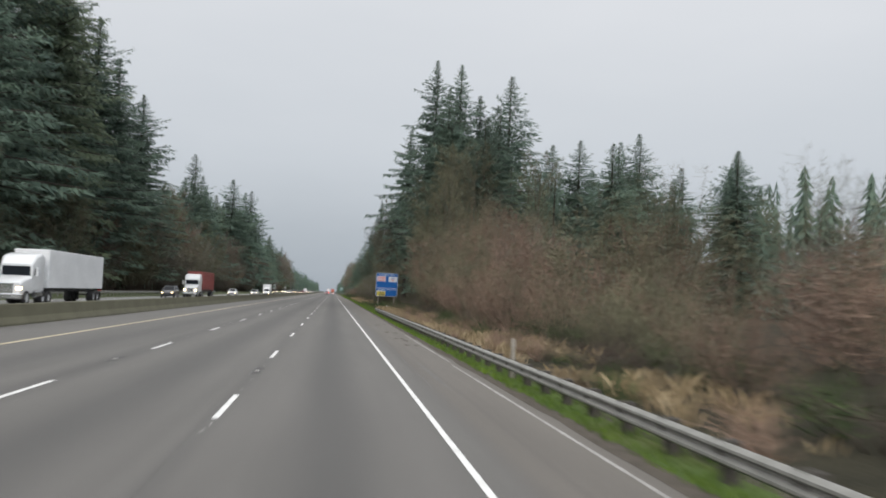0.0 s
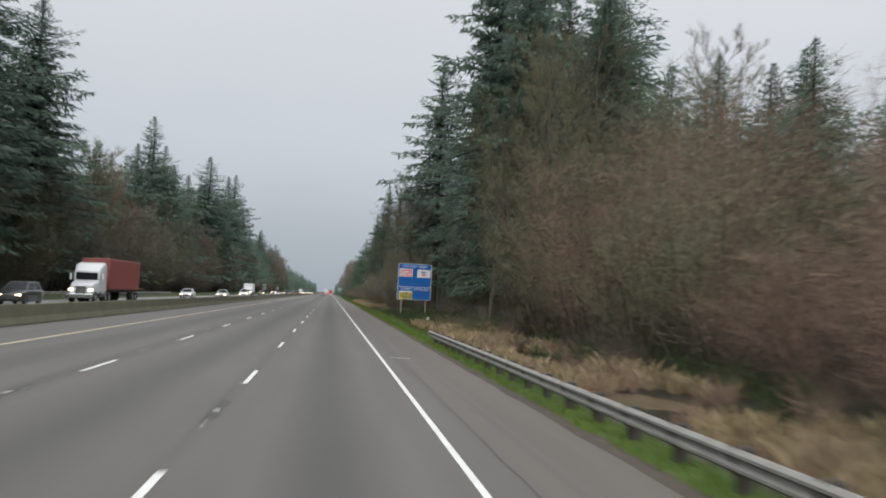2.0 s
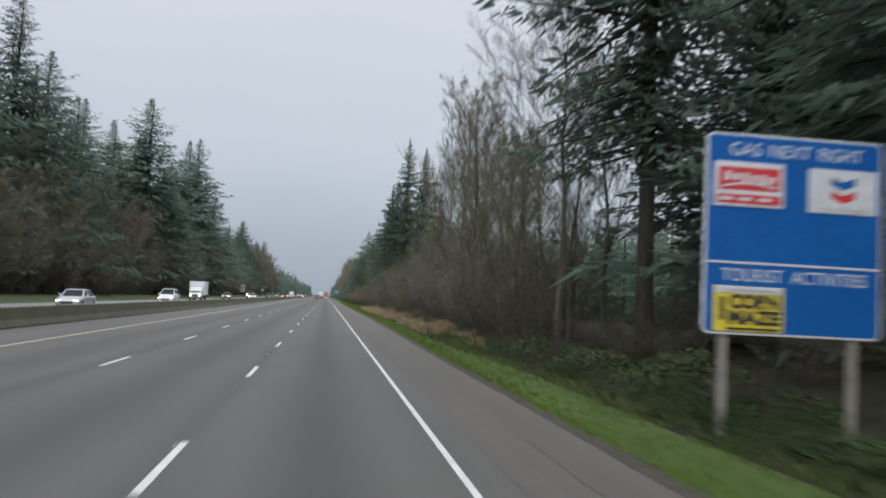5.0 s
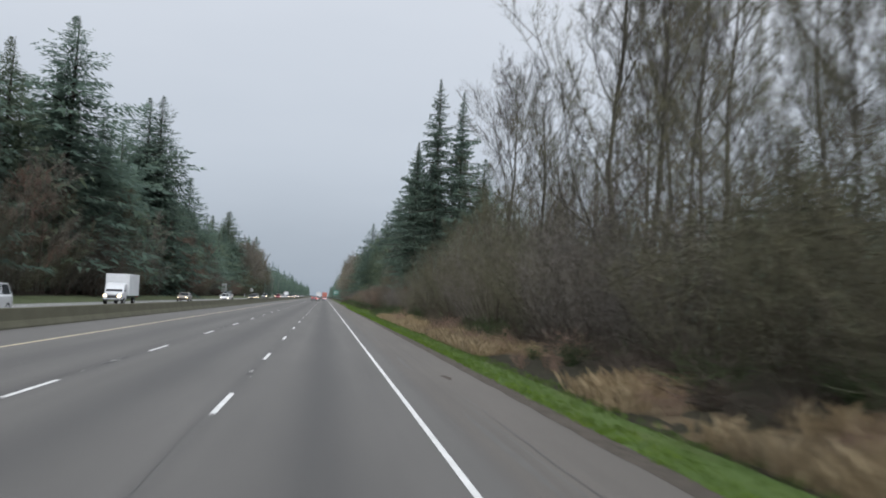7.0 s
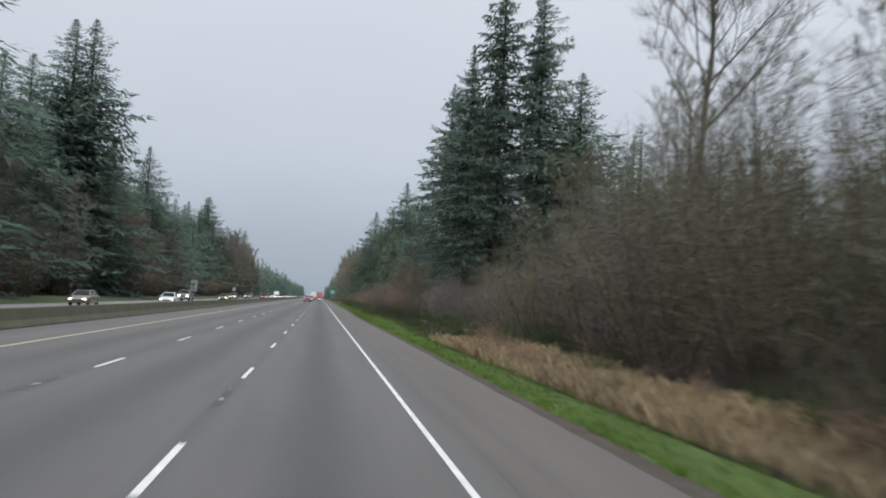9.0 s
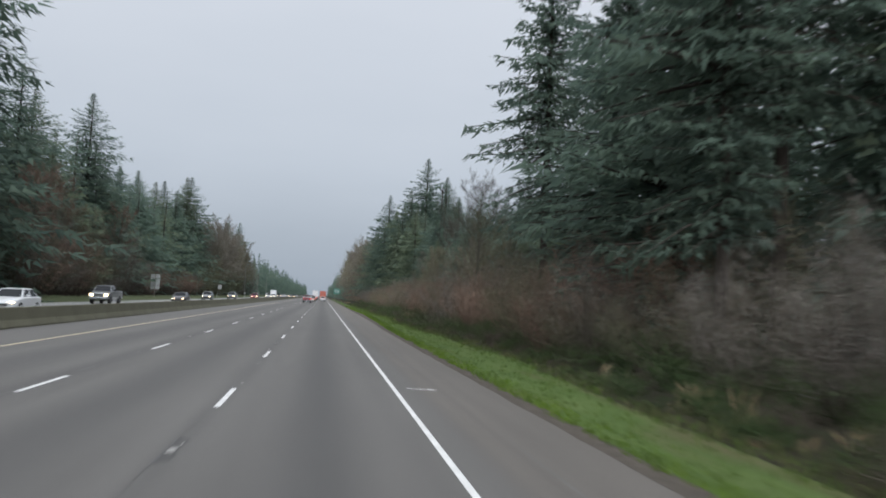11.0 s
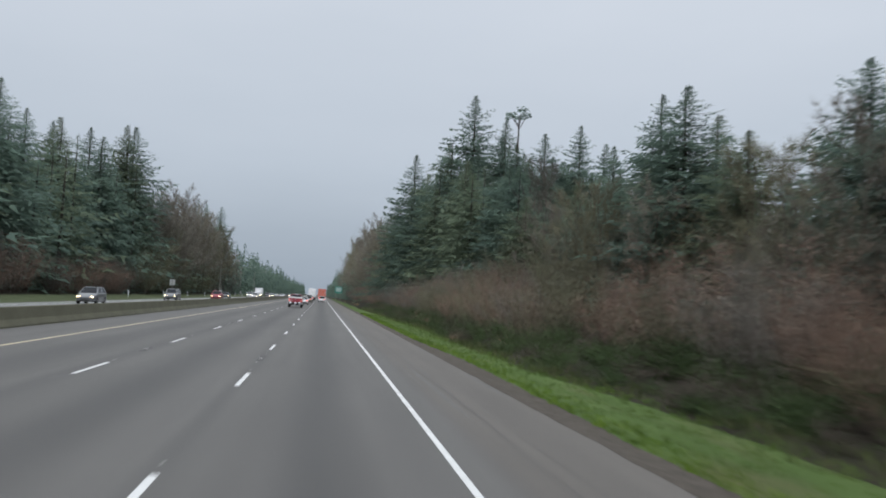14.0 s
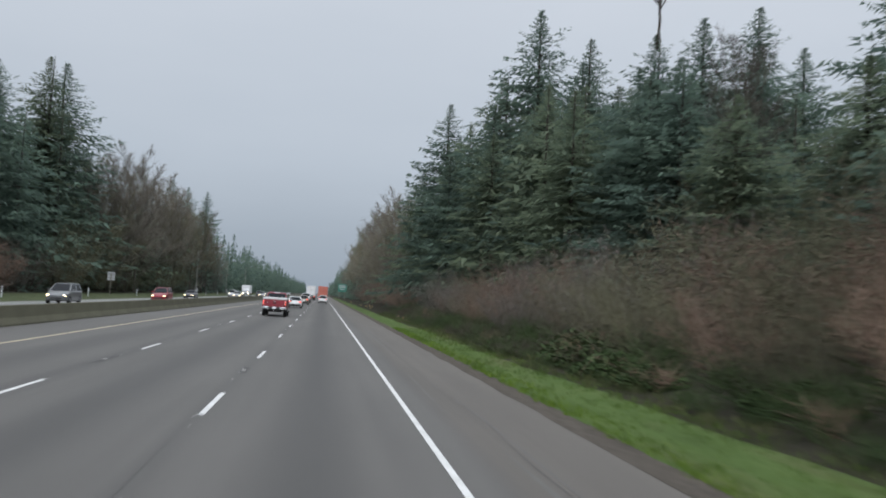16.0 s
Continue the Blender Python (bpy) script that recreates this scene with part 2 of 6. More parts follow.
M_TYRE = plain("tyre rubber", (0.018, 0.018, 0.019), 0.85)
M_BLACK = plain("black plastic", (0.02, 0.02, 0.021), 0.6)
M_GLASS = plain("dark tinted glass", (0.012, 0.014, 0.017), 0.08)
M_GLASS.node_tree.nodes["Principled BSDF"].inputs["Specular IOR Level"].default_value = 0.1
M_TAIL = glow("lit red tail lamp", (0.9, 0.06, 0.03), 0.95)
M_TAIL_OFF = plain("red lens", (0.4, 0.02, 0.02), 0.2)
M_HEAD = glow("lit headlamp", (1.0, 0.74, 0.4), 9.0)
M_PLATE = plain("pale number plate", (0.6, 0.62, 0.66), 0.4)
M_CARGO_RED = worn("rust red container steel", (0.14, 0.032, 0.029), (0.22, 0.052, 0.045), 0.6, fine=9, coarse=0.8)
M_CARGO_ORANGE = worn("orange container steel", (0.27, 0.062, 0.04), (0.37, 0.092, 0.06), 0.6, fine=9, coarse=0.8)
M_CARGO_WHITE = worn("white trailer panel", (0.44, 0.45, 0.46), (0.56, 0.57, 0.58), 0.45, fine=6, coarse=0.6)
M_SIGN_BLUE = worn("blue sign sheeting", (0.003, 0.06, 0.22), (0.006, 0.085, 0.29), 0.6, fine=8, coarse=1)
M_SIGN_BLUE.node_tree.nodes["Principled BSDF"].inputs["Specular IOR Level"].default_value = 0.15
M_SIGN_GREEN = worn("green sign sheeting", (0.004, 0.085, 0.065), (0.008, 0.12, 0.085), 0.45, fine=8, coarse=1)
M_SIGN_WHITE = plain("white sign sheeting", (0.43, 0.45, 0.47), 0.55)
M_SIGN_RED = plain("red sign sheeting", (0.4, 0.022, 0.028), 0.5)
M_SIGN_YELLOW = plain("yellow sign sheeting", (0.5, 0.4, 0.025), 0.5)
M_SIGN_BACK = worn("bare aluminium sign back", (0.32, 0.33, 0.33), (0.48, 0.49, 0.5), 0.5, 0.5, fine=8, coarse=1)
M_INK = plain("black sign ink", (0.02, 0.02, 0.02), 0.5)


# ---------------------------------------------------------------- builders
def mesh_of(name, verts, faces, material, smooth=False):
    me = bpy.data.meshes.new(name)
    me.from_pydata(verts, [], faces)
    me.update()
    if smooth:
        me.polygons.foreach_set("use_smooth", [True] * len(me.polygons))
    for k in (material if isinstance(material, (list, tuple)) else [material]):
        me.materials.append(k)
    return me


def part(name, bm, material, parent, label=""):
    """Link a bmesh, a mesh or (verts, faces) as one mesh object under a thing or a part."""
    if isinstance(bm, tuple):
        me = mesh_of(name, bm[0], bm[1], material)
    elif isinstance(bm, bmesh.types.BMesh):
        me = bpy.data.meshes.new(name)
        bmesh.ops.recalc_face_normals(bm, faces=bm.faces)
        bm.to_mesh(me)
        bm.free()
        me.materials.append(material)
    else:
        me = bm
    ob = new(name, me)
    ob.parent = parent
    if label:
        ob["label"] = label
    return ob


def road_z(x):
    return -0.022 * x


def opposite_z(x):
    return 0.30 + 0.016 * (x + 14.3)


SECTION = [(-400, 2.0), (-120, 1.6), (-60, 1.3), (-42, 0.6), (-34, 0.18), (-29.3, 0.0), (-14.45, 0.22), (-13.75, 0.2), (2.0, -0.12), (2.72, -0.1), (4.6, -0.2), (7.5, -0.1), (11, 0.25), (18, 0.6), (60, 1.5), (400, 2.0)]


def ground_z(x, y=0.0):
    """The height of the soil; a shallow ditch runs beside the wood for a stretch."""
    z = float(np.interp(x, [s[0] for s in SECTION], [s[1] for s in SECTION]))
    if 5.4 < x < 14 and 110 < y < 208:
        z -= 0.5 * float(np.interp(x, [5.4, 7.2, 10, 14], [0, 1, 1, 0])) * float(np.interp(y, [110, 128, 190, 208], [0, 1, 1, 0]))
    return z


def strip(name, x0, x1, y0, y1, z, material, step=20.0, cols=8):
    """A long sheet along the road, z given as a function of x."""
    ys = np.arange(y0, y1 + 0.01, step)
    xs = np.linspace(x0, x1, cols + 1)
    v = [(float(x), float(y), z(float(x))) for y in ys for x in xs]
    w = cols + 1
    f = [(j * w + i, j * w + i + 1, (j + 1) * w + i + 1, (j + 1) * w + i) for j in range(len(ys) - 1) for i in range(cols)]
    return new(name, mesh_of(name, v, f, material))


def tube(points, radii, sides=6):
    """A tapered tube along points; returns verts and faces."""
    v, f = [], []
    for k, (p, r) in enumerate(zip(points, radii)):
        d = Vector(points[min(k + 1, len(points) - 1)]) - Vector(points[max(k - 1, 0)])
        q = d.to_track_quat("Z", "Y")
        for s in range(sides):
            a = 2 * math.pi * s / sides
            v.append(tuple(Vector(p) + q @ Vector((r * math.cos(a), r * math.sin(a), 0))))
    for k in range(len(points) - 1):
        for s in range(sides):
            t = (s + 1) % sides
            f.append((k * sides + s, k * sides + t, (k + 1) * sides + t, (k + 1) * sides + s))
    f.append(tuple(range(sides))[::-1])
    f.append(tuple((len(points) - 1) * sides + s for s in range(sides)))
    return v, f


def join(parts):
    v, f = [], []
    for a, b in parts:
        o = len(v)
        v += a
        f += [tuple(i + o for i in q) for q in b]
    return v, f


# ---------------------------------------------------------------- trees
def conifer_meshes(seed, h, spread, base, whorls, arms, sprays, droop, material, ragged=0.35, spire=0.6):
    """A fir or cedar, h metres high: trunk and single branches of uneven reach, each a frond of slender needle sprays."""
    rng = random.Random(seed)
    lean = (rng.uniform(-0.4, 0.4), rng.uniform(-0.4, 0.4))
    pts = [(lean[0] * k / 5, lean[1] * k / 5, h * k / 5 * 1.005) for k in range(6)]
    rad = [h * 0.011 * (1 - k / 5) ** 0.8 + 0.03 for k in range(6)]
    wood = [tube(pts, rad, 7)]
    v, f = [], []
    bulge = [rng.uniform(0.62, 1.2) for _ in range(19)]
    lop, tilt = rng.uniform(0, 6.28), rng.uniform(0.05, 0.25)
    total, a = whorls * arms, rng.uniform(0, 6.28)
    for k in range(total):
        u = 1 - (1 - (k + rng.random()) / (total + 1)) ** 1.25
        if rng.random() < ragged * 0.3:
            continue
        z = h * (base + (1 - base) * u)
        a += 2.4 + rng.uniform(-0.5, 0.5)
        side = spread * min((1 - u) ** spire, 1.45 * (1 - u)) * (0.62 + 0.38 * min(1, u / 0.2)) * float(np.interp(u * 18, range(19), bulge)) + 0.22
        ln = side * (1.12 - ragged * 1.25 * rng.random() ** 1.4) * (1 + tilt * math.cos(a - lop)) * (rng.uniform(1.2, 1.45) if rng.random() < 0.09 else 1.0)
        ca, sa = math.cos(a), math.sin(a)
        rise, sag = rng.uniform(-0.05, 0.3) * (0.35 + 1.9 * u * u), droop * rng.uniform(0.6, 1.4) * (1.1 - u)

        def along(q):
            return ln * q, z + ln * (rise * q - sag * q * q + 0.34 * sag * q ** 4 + 0.1 * q ** 3)
        (mr, mz), (er, ez) = along(0.5), along(1.0)
        tk = 0.008 * ln + 0.010
        if sprays >= 40:
            wood.append(tube([(0, 0, z), (ca * mr, sa * mr, mz), (ca * er, sa * er, ez)], [tk * 1.8, tk, tk * 0.3], 3))
        elif sprays >= 20 and k % 3 == 0:
            wood.append(tube([(0, 0, z), (ca * mr, sa * mr, mz)], [tk * 1.8, tk], 3))
        n = max(4, int(sprays * (0.3 + 0.7 * ln / spread)))
        for j in range(n):
            q = 0.03 + 0.97 * ((j + rng.random()) / n) ** 1.1
            r0, z0 = along(q)
            z0 += rng.uniform(-0.16, 0.12) * (1.4 - u)
            breadth = (0.05 + 0.36 * (1 - q) * min(1, q * 4)) * ln
            for sd in (-1, 1):
                off = sd * breadth * rng.random() ** 0.8
                lw = rng.uniform(0.4, 0.85) * (60.0 / sprays) ** 0.42 * (0.75 + 0.05 * ln) * (1.0 if u < 0.66 else 1.0 - 2.1 * (u - 0.66))
                px, py, pz = ca * r0 - sa * off, sa * r0 + ca * off, z0 - 0.3 * abs(off) * rng.random()
                fw, ow = rng.uniform(0.1, 1.4), sd * rng.uniform(0.15, 1.1)
                dx, dy = ca * fw - ow * sa, sa * fw + ow * ca
                m = lw / math.hypot(dx, dy)
                dx, dy, dz = dx * m, dy * m, lw * (rng.uniform(-0.95, 0.3) if u < 0.8 else rng.uniform(-0.6, 0.55))
                wd = lw * rng.uniform(0.11, 0.21) * (1.0 + 0.3 * min(u, 0.86))
                o = len(v)
                sl = rng.uniform(-1.0, 0.6) * wd
                nx, ny = -dy / lw, dx / lw
                v.extend([(px + nx * wd, py + ny * wd, pz - sl), (px + dx, py + dy, pz + dz), (px - nx * wd, py - ny * wd, pz + sl)])
                f.append((o, o + 1, o + 2))
    return mesh_of("trunk", *join(wood), M_BARK), mesh_of("crown", v, f, material)


def plant(name, meshes, x, y, size, turn, label, category, group, sink=0.1):
    """One tree or shrub from its part meshes."""
    root = new(name)
    root.empty_display_size = 0.3
    root.matrix_world = Matrix.LocRotScale((x, y, ground_z(x, y) - sink), Euler((0, 0, turn)), (size[0], size[0], size[1]))
    for nm, me in meshes:
        o = new(nm, me)
        o.parent = root
    return tagged(root, label, category, group)


def fir_set(seed, forms):
    out = []
    for k, (sp, bs, wh, ar, sy, dr, rg, mat) in enumerate(forms):
        t, c = conifer_meshes(seed + k, 40.0, sp, bs, wh, ar, sy, dr, mat, rg)
        out.append([("trunk", t), ("crown", c)])
    return out


# near, middle and small forms: spread, bare foot, whorls, arms, sprays, droop, raggedness
FIRS = fir_set(11, [(10.6, 0.10, 60, 6, 54, 0.5, 0.42, M_NEEDLE), (9.8, 0.17, 54, 6, 54, 0.55, 0.5, M_NEEDLE), (11.2, 0.05, 62, 6, 54, 0.6, 0.38, M_CEDAR), (9.6, 0.25, 46, 6, 54, 0.6, 0.6, M_NEEDLE), (10.6, 0.06, 62, 6, 54, 0.5, 0.36, M_NEEDLE)])
MIDDLE = fir_set(21, [(11.6, 0.02, 58, 6, 31, 0.5, 0.4, M_NEEDLE), (10.6, 0.04, 56, 6, 31, 0.55, 0.46, M_NEEDLE), (12.0, 0.02, 60, 6, 31, 0.6, 0.34, M_CEDAR), (10.6, 0.12, 54, 6, 31, 0.6, 0.5, M_NEEDLE), (11.8, 0.02, 60, 6, 31, 0.5, 0.34, M_NEEDLE)])
LESSER = fir_set(31, [(12.4, 0.01, 28, 6, 10, 0.45, 0.36, M_NEEDLE), (11.4, 0.02, 28, 6, 10, 0.5, 0.42, M_NEEDLE), (13.0, 0.01, 28, 6, 10, 0.4, 0.36, M_CEDAR)])


def tufted(meshes, seed):
    """A fir whose bare leader ends in a tuft of needles."""
    rng = random.Random(seed)
    v, f = [], []
    for c in range(5):
        a, r = c * 1.26 + rng.uniform(-0.3, 0.3), rng.uniform(1.2, 2.4)
        ex, ey, ez = math.cos(a) * r, math.sin(a) * r, 47.0 + rng.uniform(-0.8, 1.2)
        for _ in range(44):
            p = Vector((ex + rng.uniform(-0.9, 0.9), ey + rng.uniform(-0.9, 0.9), ez + rng.uniform(-0.35, 0.35)))
            d = Vector((rng.uniform(-1, 1), rng.uniform(-1, 1), rng.uniform(-0.7, 0.3))) * 0.8
            n = d.cross(Vector((0.2, 0.1, 1))).normalized() * 0.27
            o = len(v)
            v.extend([tuple(p), tuple(p + d * 0.5 + n), tuple(p + d), tuple(p + d * 0.5 - n)])
            f.append((o, o + 1, o + 2, o + 3))
    stick = [tube([(0, 0, 38), (0.3, 0.1, 42), (-0.2, 0.2, 46.5)], [0.2, 0.15, 0.08], 5)]
    for c in range(5):
        a = c * 1.26
        stick.append(tube([(0, 0.1, 43.0 + c * 0.4), (math.cos(a) * 1.6, math.sin(a) * 1.6, 47.0)], [0.1, 0.04], 4))
    return meshes + [("leader", mesh_of("leader", *join(stick), M_BARK)), ("tuft", mesh_of("tuft", v, f, M_NEEDLE))]


MIDDLE.append(tufted(MIDDLE[3], 5))


def joined(name, pieces, material):
    """Many plants too far in to tell apart, as one mesh. pieces: (mesh, matrix)."""
    vs, ls, ss, base, count = [], [], [], 0, 0
    for me, m in pieces:
        n = len(me.vertices)
        c = np.empty(n * 3, np.float32)
        me.vertices.foreach_get("co", c)
        a = np.array(m, np.float32)
        vs.append(c.reshape(-1, 3) @ a[:3, :3].T + a[:3, 3])
        k = np.empty(len(me.loops), np.int32)
        me.loops.foreach_get("vertex_index", k)
        st = np.empty(len(me.polygons), np.int32)
        me.polygons.foreach_get("loop_start", st)
        ls.append(k + base)
        ss.append(st + count)
        base, count = base + n, count + len(k)
    out = bpy.data.meshes.new(name)
    vs, ls, ss = np.concatenate(vs), np.concatenate(ls), np.concatenate(ss)
    out.vertices.add(len(vs))
    out.vertices.foreach_set("co", vs.astype(np.float32).ravel())
    out.loops.add(len(ls))
    out.loops.foreach_set("vertex_index", ls)
    out.polygons.add(len(ss))
    out.polygons.foreach_set("loop_start", ss)
    out.update(calc_edges=True)
    out.validate()
    out.materials.append(material)
    return out


def twig_mass(rng, stems, height, width, twigs, thick=1.0):
    """Stems that fan out of the ground and fine bare twigs that fill a rounded crown."""
    wood, v, f = [], [], []
    for _ in range(stems):
        a = rng.uniform(0, 6.28)
        out = width * math.sqrt(rng.random()) * 0.95
        hh = height * math.sqrt(max(0.05, 1 - (out / width) ** 2 * 0.8)) * rng.uniform(0.7, 1.0)
        r = out * 0.22
        pts = [(math.cos(a) * (r + (out - r) * s ** 1.15) + rng.uniform(-0.3, 0.3), math.sin(a) * (r + (out - r) * s ** 1.15) + rng.uniform(-0.3, 0.3), hh * s) for s in (0, 0.33, 0.66, 1.0)]
        wood.append(tube(pts, [rng.uniform(0.014, 0.034), 0.018, 0.012, 0.005], 3))
        for _ in range(twigs):
            s = rng.uniform(0.06, 1.0) ** 0.66
            k = min(int(s * 3), 2)
            w = s * 3 - k
            p = [pts[k][i] * (1 - w) + pts[k + 1][i] * w for i in range(3)]
            ln = rng.uniform(0.3, 1.05)
            b, e = rng.uniform(0, 6.28), rng.uniform(-0.1, 1.25)
            d = (math.cos(b) * math.cos(e) * ln, math.sin(b) * math.cos(e) * ln, math.sin(e) * ln)
            t, q = rng.uniform(0.004, 0.009) * thick, rng.uniform(0, 6.28)
            ox, oy = math.cos(q) * t, math.sin(q) * t
            o = len(v)
            v += [(p[0] - ox, p[1] - oy, p[2] - t), (p[0] + ox, p[1] + oy, p[2] + t), (p[0] + d[0], p[1] + d[1], p[2] + d[2])]
            f.append((o, o + 1, o + 2))
            h, g = rng.uniform(0.3, 0.7), rng.uniform(0, 6.28)
            p = [p[i] + d[i] * h for i in range(3)]
            v += [(p[0] - oy, p[1] + ox, p[2] - t), (p[0] + oy, p[1] - ox, p[2] + t), (p[0] + d[0] * 0.5 + math.cos(g) * 0.4 * ln, p[1] + d[1] * 0.5 + math.sin(g) * 0.4 * ln, p[2] + abs(d[2]) * 0.7 + 0.1)]
            f.append((o + 3, o + 4, o + 5))
    return join(wood), (v, f)


THICKETS, LIGHT_THICKETS = {}, {}
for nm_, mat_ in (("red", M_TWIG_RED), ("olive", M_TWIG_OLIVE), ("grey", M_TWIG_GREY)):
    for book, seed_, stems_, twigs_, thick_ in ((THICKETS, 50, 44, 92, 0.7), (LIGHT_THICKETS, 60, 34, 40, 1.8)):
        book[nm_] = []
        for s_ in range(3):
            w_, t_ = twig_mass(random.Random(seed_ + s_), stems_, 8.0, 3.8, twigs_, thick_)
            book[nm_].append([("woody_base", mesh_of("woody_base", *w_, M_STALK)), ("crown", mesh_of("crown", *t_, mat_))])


TALL = {}
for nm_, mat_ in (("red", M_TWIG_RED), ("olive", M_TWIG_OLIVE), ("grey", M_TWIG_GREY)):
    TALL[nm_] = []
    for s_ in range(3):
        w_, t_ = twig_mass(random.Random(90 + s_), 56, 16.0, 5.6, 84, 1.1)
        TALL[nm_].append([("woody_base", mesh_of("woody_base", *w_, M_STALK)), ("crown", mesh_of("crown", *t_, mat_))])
LOW = {}
for nm_, mat_ in (("red", M_TWIG_RED), ("olive", M_STALK), ("green", M_BROOM)):
    LOW[nm_] = []
    for s_ in range(3):
        w_, t_ = twig_mass(random.Random(80 + s_), 8, 1.25, 1.0, 20)
        LOW[nm_].append(mesh_of("low_bush", *join([w_, t_]), mat_))


def bare_tree_meshes(seed, h, mat, low=0.3, limbs=17, subs=6, ends=4, fine=12, thick=1.0, spread=0.36, up=0.45):
    """A leafless broad-leaved tree: a leader, limbs that sweep upwards, forked branches and fine twigs.
    ends = 0 leaves out the last branching."""
    rng = random.Random(seed)
    wood, v, f = [], [], []

    def sprig(at, e, n, ln):
        for _ in range(n):
            g = (e * 0.7 + Vector((rng.uniform(-1, 1), rng.uniform(-1, 1), rng.uniform(-0.45, 0.85)))).normalized() * rng.uniform(0.45, 1.1) * ln
            o, t, b = len(v), rng.uniform(0.0035, 0.007) * thick, rng.uniform(0, 6.28)
            w = Vector((math.cos(b) * t, math.sin(b) * t, t * 0.4))
            v.extend([tuple(at + w), tuple(at - w), tuple(at + g)])
            f.append((o, o + 1, o + 2))

    def grow(p, d, ln, r, depth):
        pts, q, e = [Vector(p)], Vector(p), Vector(d)
        lift = 0.13 if depth == 0 else 0.05
        for _ in range(4):
            e = (e + Vector((rng.uniform(-0.16, 0.16), rng.uniform(-0.16, 0.16), rng.uniform(-0.05, 0.1) + lift))).normalized()
            q = q + e * ln / 4
            pts.append(q.copy())
        keep = (0, 4) if depth == 2 else (0, 2, 4) if depth else range(5)
        wood.append(tube([tuple(pts[k]) for k in keep], [r * (1, 0.82, 0.62, 0.42, 0.2)[k] for k in keep], 3 if depth else 4))
        last = depth == 2 or (depth == 1 and not ends)
        count = (subs, ends, 0)[depth]
        if last:
            for k in range(1, 5):
                sprig(pts[k], e, fine // 4 + (k == 4), ln * 0.5 + 0.35)
            return
        for k in range(count):
            w = (0.25 + 0.75 * (k + rng.random()) / count) * 4
            j = min(int(w), 3)
            at = pts[j].lerp(pts[j + 1], w - j)
            ax = (pts[j + 1] - pts[j]).normalized()
            side = ax.cross(Vector((rng.uniform(-1, 1), rng.uniform(-1, 1), rng.uniform(-0.5, 0.5)))).normalized()
            g = (ax + side * rng.uniform(0.4, 0.95) + Vector((0, 0, 0.12))).normalized()
            grow(at, g, ln * rng.uniform(0.3, 0.5) * (1.15 - 0.1 * w), r * 0.42, depth + 1)
        sprig(pts[4], e, fine // 3, ln * 0.2 + 0.4)

    pts, q = [], Vector((0, 0, 0))
    for k in range(9):
        pts.append(tuple(q))
        q = q + Vector((rng.uniform(-0.25, 0.25), rng.uniform(-0.25, 0.25), h / 8.6))
    wood.append(tube(pts, [h * 0.0105 * (1 - 0.112 * k) for k in range(9)], 7))
    a = rng.uniform(0, 6.28)
    for k in range(limbs):
        s = low + (0.96 - low) * (k + rng.uniform(-0.4, 0.4)) / (limbs - 1)
        s = min(max(s, low * 0.9), 0.97)
        j = min(int(s * 8), 7)
        at = Vector(pts[j]).lerp(Vector(pts[j + 1]), s * 8 - j)
        a += 2.4 + rng.uniform(-0.6, 0.6)
        g = Vector((math.cos(a), math.sin(a), rng.uniform(0.0, 0.55) + up + 0.6 * s)).normalized()
        grow(at, g, h * spread * rng.uniform(0.7, 1.15) * (1.2 - 0.75 * s), h * 0.0027 * (1.2 - 0.7 * s), 0)
    return [("trunk", mesh_of("trunk", *join(wood), M_PALE_BARK)), ("crown", mesh_of("crown", v, f, mat))]


# tall grey, mossy olive, spreading grey; then lighter builds for the far side and the far end
BARE = [bare_tree_meshes(70, 20.0, M_TWIG_GREY_SHADED, 0.45, 22, 8, 5, 14, 1.4, 0.34, 0.5), bare_tree_meshes(71, 20.0, M_TWIG_OLIVE, 0.14, 24, 7, 4, 18, 1.6, 0.34, 0.3), bare_tree_meshes(72, 20.0, M_TWIG_GREY_SHADED, 0.46, 26, 9, 5, 12, 1.3, 0.42, 0.35)]
FAR_BARE = [bare_tree_meshes(75 + k, 20.0, (M_TWIG_GREY_LIT, M_TWIG_OLIVE_LIT, M_TWIG_RED)[k], 0.10, 26, 7, 0, 40, 3.2, 0.40, 0.1) for k in range(3)]

# ---------------------------------------------------------------- ground and roads
xs_ = sorted(set([s[0] for s in SECTION] + [-3000, 3000] + list(np.linspace(2.72, 18, 16)) + list(np.linspace(-48, -31, 12))))
ys_ = [-400, -150] + list(range(-60, 900, 8)) + list(range(900, 1500, 60)) + [1500, 2200, 3500]
nz = lambda x, y: (noise.noise(Vector((x * 0.25, y * 0.2, 0))) * 0.22 if x > 5 or x < -36 else 0.0)
gv = [(float(x), float(y), ground_z(x, y) + nz(x, y) * min(1, max(0, (x - 5) / 4) if x > 0 else (-36 - x) / 6)) for y in ys_ for x in xs_]
gw = len(xs_)
gf = [(j * gw + i, j * gw + i + 1, (j + 1) * gw + i + 1, (j + 1) * gw + i) for j in range(len(ys_) - 1) for i in range(gw - 1)]
ground = tagged(new("ground", mesh_of("ground", gv, gf, M_GROUND)), "dark brown forest soil with damp leaf litter", "ground", kind="structure")
road = tagged(strip("road", -13.85, 2.95, -60, 3400, road_z, M_ROAD, 40, 6), "grey worn asphalt motorway with dark oil bands", "road", kind="structure")
far_road = tagged(strip("road_oncoming", -29.2, -14.3, -60, 3400, opposite_z, M_FAR_ROAD, 40, 6), "pale asphalt of the opposite carriageway", "road", kind="structure")


